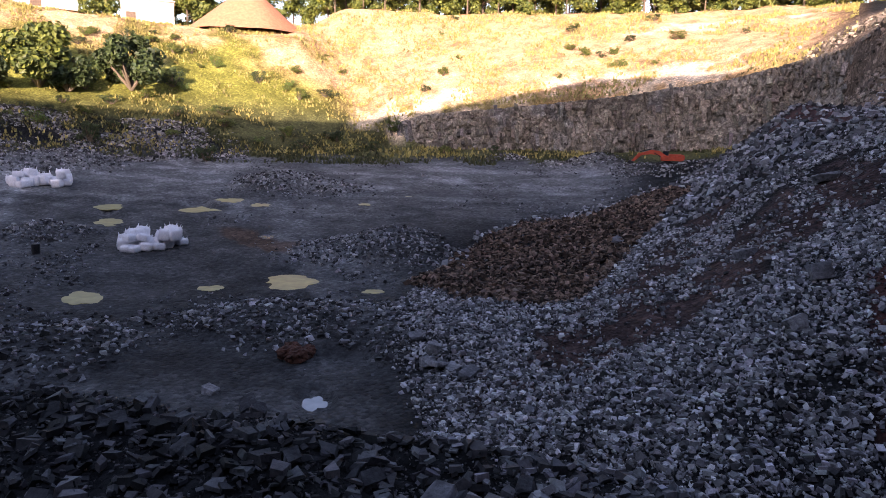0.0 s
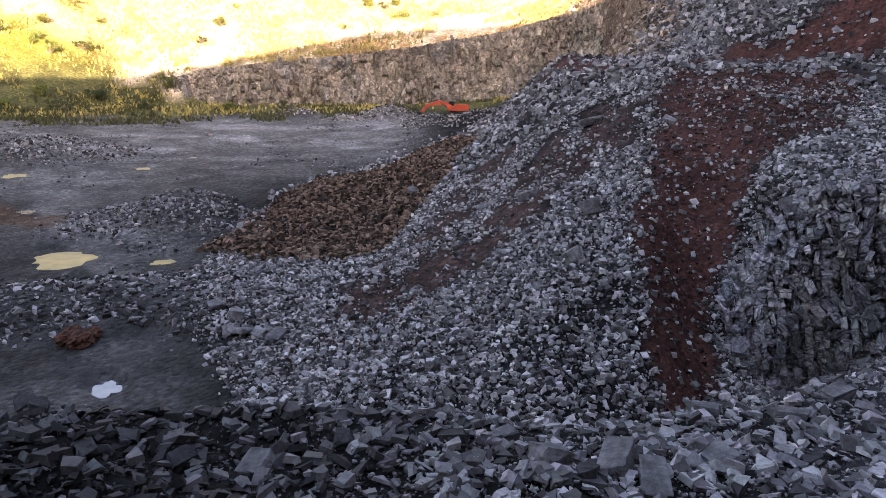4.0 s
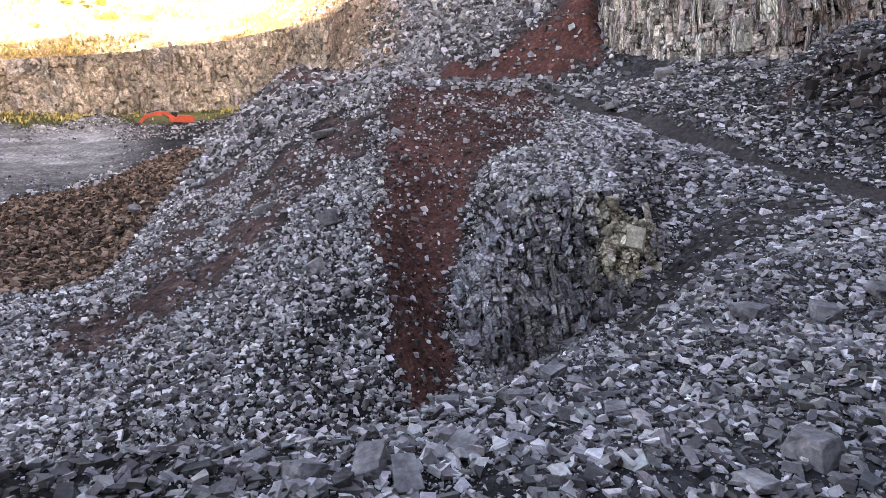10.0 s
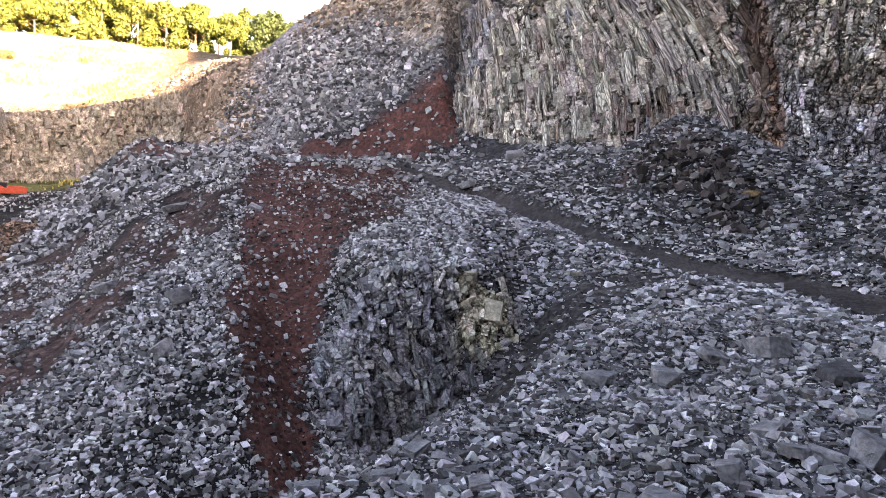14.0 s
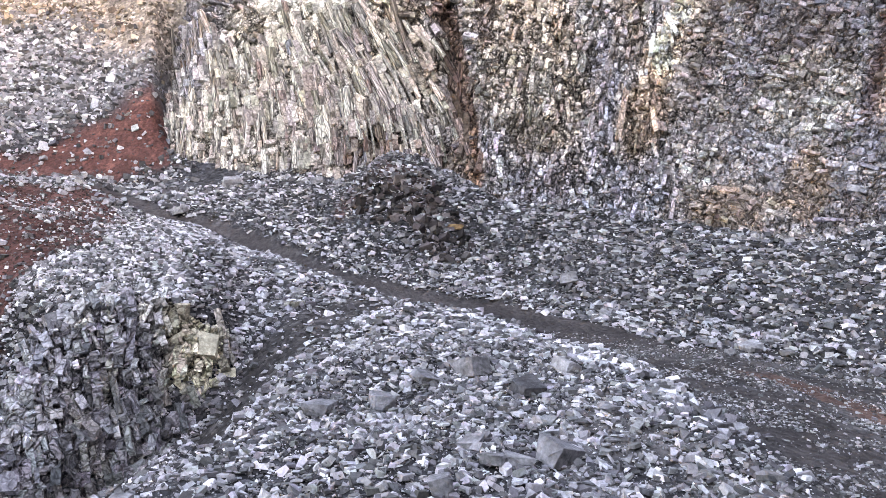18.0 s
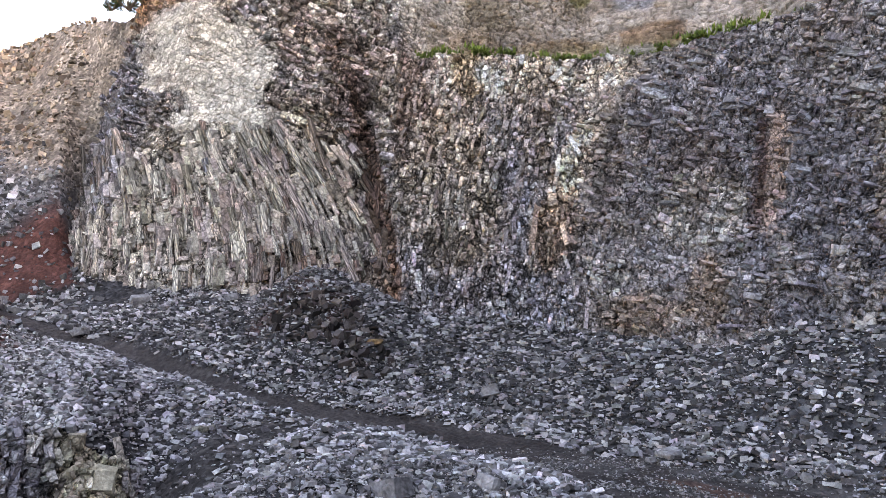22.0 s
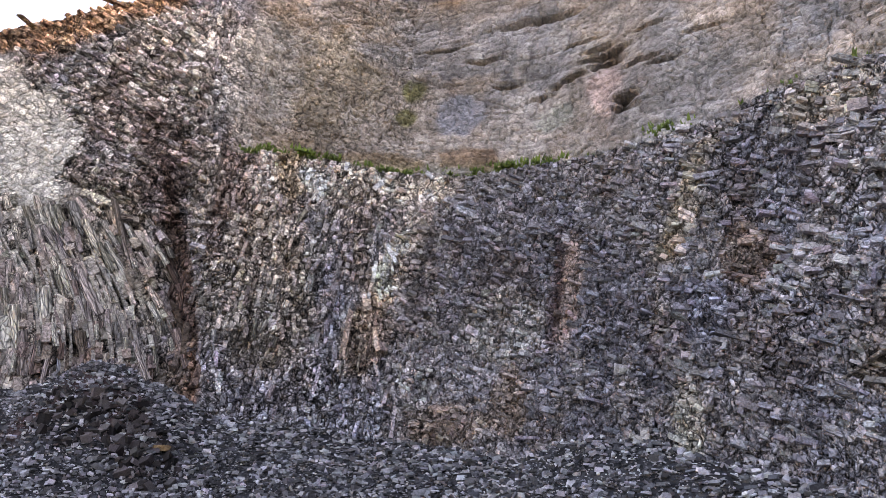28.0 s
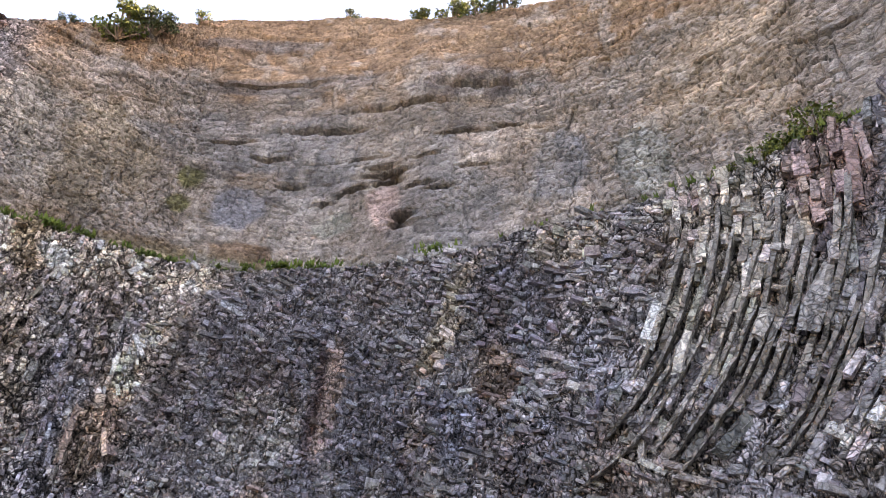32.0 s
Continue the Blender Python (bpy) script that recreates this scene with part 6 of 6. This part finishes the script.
def build_tree(name, height, seed, leaves, leaf, material, label, category, spread=0.32, clear=0.25):
    rng = random.Random(seed)
    tree = new(name)
    bm = bmesh.new()
    tube(bm, 0.022 * height, 0.008 * height, height * 0.75, (0, 0, height * 0.375), sides=9)
    lobes = []
    for k in range(9):
        h = height * rng.uniform(clear + 0.08, 0.88)
        q = rng.uniform(0, 6.28)
        reach = height * spread * rng.uniform(0.35, 1.0) * (1 - 0.55 * max(0, h / height - 0.5))
        tip = Vector((math.cos(q) * reach, math.sin(q) * reach, h))
        root = Vector((0, 0, h - reach * 0.5))
        way = tip - root
        m = Matrix.Translation((root + tip) / 2) @ way.to_track_quat('Z', 'Y').to_matrix().to_4x4()
        bmesh.ops.create_cone(bm, cap_ends=True, segments=6, radius1=0.008 * height, radius2=0.002 * height, depth=way.length, matrix=m)
        lobes.append((tuple(tip), height * rng.uniform(0.1, 0.17)))
    lobes.append(((0, 0, height * 0.86), height * 0.13))
    lobes.append(((0, 0, height * 0.6), height * 0.18))
    part("trunk", bm, M_BARK, tree)
    co, faces = leaf_cloud(leaves, lobes, leaf, seed)
    me = raw_mesh("crown", co, faces)
    me.materials.append(material)
    crown = new("crown", me)
    crown.parent = tree
    return tagged(tree, label, category)


rng_t = random.Random(21)
kinds = [build_tree("tree", 15.0, 31 + k, 2800, 0.95, M_LEAF if k else M_LEAF_DARK, "broad-leaved tree in the sunlit wood above the quarry", "tree", clear=0.02, spread=0.36) for k in range(4)]
for tr_ in kinds:
    tagged(tr_, group="trees along the quarry rim")
placed = 0
for k in range(108):
    row = k % 3
    a_ = -38 + 79 * (k / 107) + rng_t.uniform(-0.4, 0.4)
    if a_ < -9.5 and row < 2 and not -22 < a_ < -18:
        continue
    d_ = (238, 246, 255)[row] + rng_t.uniform(-3, 4)
    # right end of the wood takes dark leaves in place of shade
    src = kinds[0] if a_ > 35.2 else kinds[rng_t.choice((1, 2, 3))]
    p = on_ground(a_, d_, 0.3)
    s = rng_t.uniform(0.8, 1.2) + 0.1 * row
    if placed < 4 and src not in [q for q in kinds if q.get("placed")]:
        made = src
        src["placed"] = 1
        made.matrix_world = pose(*p, 0, 0, rng_t.uniform(0, 360))
    else:
        made = copy_thing(src, pose(*p, 0, 0, rng_t.uniform(0, 360)))
    made.scale = (s, s, s * rng_t.uniform(0.9, 1.15))
for q in kinds:
    if q.get("placed"):
        del q["placed"]
    else:
        q.matrix_world = pose(*on_ground(38, 240, 0.3))

def bush(at, size, seed, material, label, leaves=1500):
    rng = random.Random(seed)
    b_ = thing("bush", label, "bush", at)
    bm = bmesh.new()
    lobes = []
    for k in range(15):
        q, h = rng.uniform(0, 6.28), size * rng.uniform(0.18, 0.72)
        tip = Vector((math.cos(q) * size * rng.uniform(0.12, 0.45), math.sin(q) * size * rng.uniform(0.12, 0.45), h))
        m = Matrix.Translation(tip / 2) @ tip.to_track_quat('Z', 'Y').to_matrix().to_4x4()
        bmesh.ops.create_cone(bm, cap_ends=True, segments=6, radius1=0.025 * size, radius2=0.006 * size, depth=tip.length, matrix=m)
        lobes.append((tuple(tip), size * rng.uniform(0.1, 0.2)))
    part("stem", bm, M_BARK, b_)
    co, faces = leaf_cloud(leaves, lobes, size * 0.075, seed)
    me = raw_mesh("crown", co, faces)
    me.materials.append(material)
    crown = new("crown", me)
    crown.parent = b_
    return b_


G_B, D_B = "leafy green bush on the grassy quarry bank", "dark green bush on the quarry bank"
for k, (a_, d_, s_, m_) in enumerate(((-30.4, 171, 17, 0), (-24.4, 172, 15, 1), (-28.6, 170, 9, 1), (-33.5, 167, 9, 1), (-21.5, 176, 6, 1), (-27.5, 172, 6, 0), (-27.4, 148, 5, 1), (-19.3, 134, 4, 1), (-0.3, 186, 3.2, 0),
                                      (-4.5, 164, 4, 0), (-9, 160, 3.5, 1), (-13, 158, 3.5, 0), (11, 193, 3.5, 0), (13.4, 193, 3, 0), (-33.5, 152, 4, 1), (-6, 152, 3, 1), (0, 150, 2.6, 0), (4, 152, 2.4, 1))):
    bush(on_ground(a_, d_, 0.2), s_, 60 + k, (M_LEAF, M_LEAF_DARK)[m_], (G_B, D_B)[m_], 4200 if s_ > 8 else 1200)
shrubs = [bush(on_ground(-12.0 - 3.1 * k, 176.0 + 5 * k, 0.2), 4.0, 150 + k, (M_LEAF, M_LEAF_DARK, M_GRASS_GREEN)[k % 3], "low scrubby bush on the sunlit quarry bank", 700) for k in range(5)]
rng_k = random.Random(33)
for q in shrubs:
    tagged(q, group="scrub on the quarry bank")
for k in range(70):
    a_ = rng_k.uniform(-36, -7) if k < 54 else rng_k.uniform(-7, 24)
    d_ = rng_k.uniform(150, 206) if k < 54 else rng_k.uniform(178, 226)
    made = copy_thing(shrubs[k % 5], pose(*on_ground(a_, d_, 0.2), 0, 0, rng_k.uniform(0, 360)))
    grow = rng_k.uniform(0.35, 1.0)
    made.scale = (grow * rng_k.uniform(1, 1.6), grow * rng_k.uniform(1, 1.6), grow * 0.8)
for k, (a_, back, s_, m_) in enumerate(((52.2, 1.0, 3.4, 1), (53.3, 0.8, 3.8, 1), (54.4, 0.8, 2.8, 1), (57.0, 0.8, 2.4, 1), (83.0, -2.5, 6.0, 0), (86.0, -2.0, 5.0, 1), (90, 0.5, 2.6, 0), (79, 0.5, 2.6, 1),
                                        (105, 0.8, 2.6, 1), (113, 0.6, 3.4, 0), (116.5, 0.5, 4.2, 0), (119.5, 0.5, 4.4, 0), (122.5, 0.6, 4.0, 1))):
    kn = interp_knots(FACE_KN, np.array([a_]))[0, 4]
    x, y = polar(a_, kn[0] + back)
    bush((float(x), float(y), float(kn[1]) - 0.7 + min(0, back) * 1.6), s_, 90 + k, (M_LEAF, M_LEAF_DARK)[m_], "green bush growing on the crest of the rock face", 1300)
for k, (a_, s_) in enumerate(((150.6, 3.2), (148.0, 2.6), (145.8, 2.0), (143.6, 1.6))):
    kn = interp_knots(FACE_KN, np.array([a_]))[0, 1]
    x, y = polar(a_, kn[0] + 0.9)
    bush((float(x), float(y), float(kn[1]) - 0.2), s_, 120 + k, M_LEAF, "green bush growing on a ledge of the rock face", 1100)


# -- grass --
def tufts(name, az_range, d_range, count, size, mask, material, label, seed, height=None):
    rng = np.random.default_rng(seed)
    az = rng.uniform(*az_range, count)
    d = np.sqrt(rng.uniform(d_range[0] ** 2, d_range[1] ** 2, count))
    keep = rng.uniform(size=count) < mask(az, d)
    az, d = az[keep], d[keep]
    z = ground_height(az, d) if height is None else height(az, d)
    x, y = polar(az, d)
    n = len(az)
    blades = 5
    q = rng.uniform(0, 6.28, (n, blades))
    s = (rng.uniform(*size, n)[:, None]) * rng.uniform(0.6, 1.2, (n, blades))
    ox, oy = np.cos(q), np.sin(q)
    base = np.stack([x, y, z - 0.05], 1)[:, None]
    side = np.stack([-oy, ox, 0 * ox], -1) * (0.28 * s)[..., None]
    tip = np.stack([ox * s * 0.45, oy * s * 0.45, s], -1)
    tri = np.stack([base + side, base - side, base + tip], 2).reshape(-1, 3)
    me = raw_mesh(name, tri, np.arange(len(tri)).reshape(-1, 3))
    me.materials.append(material)
    return tagged(new(name, me), label, "grass", kind="stuff")


def bank(az, d):
    x, y = polar(az, d)
    return smooth(-0.12, 0.15, fbm(x / 9, y / 9, 31) * -1 + 0.6 * fbm(x / 4, y / 4, 77)) * smooth(140, 148, d)


tufts("bank_grass", (-38, 30), (140, 236), 34000, (0.3, 0.9), bank, M_GRASS, "rough dry yellow-green grass on the sunlit bank", 12)
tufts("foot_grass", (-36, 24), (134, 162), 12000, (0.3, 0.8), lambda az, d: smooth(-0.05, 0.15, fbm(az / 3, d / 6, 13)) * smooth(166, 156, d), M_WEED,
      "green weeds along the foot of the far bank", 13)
LEDGE_A = np.array((78, 80, 92, 104, 114, 124, 132, 156))
LEDGE_D = np.array((64.4, 63.2, 59.6, 52.8, 47, 43, 40, 35.2))
LEDGE_Z = np.array((28.7, 28.9, 26.3, 24.6, 24, 23.9, 22.9, 22.9))


def ledge_mask(az, d):
    off = d - np.interp(az, LEDGE_A, LEDGE_D)
    return smooth(1.9, 1.2, np.abs(off - 0.6)) * np.interp(az, (78, 82, 104, 107, 112, 116, 120, 134, 140, 156), (0.2, 0.9, 0.9, 0.1, 0.03, 0.45, 0.05, 0.05, 0.5, 0.6)) * smooth(-0.1, 0.12, fbm(az / 1.2, d / 1.5, 3))


tufts("ledge_grass", (77, 156), (33, 67), 60000, (0.25, 0.6), ledge_mask, M_GRASS_GREEN, "bright green grass on the rock ledge", 15,
      lambda az, d: np.interp(az, LEDGE_A, LEDGE_Z) + 0.25)
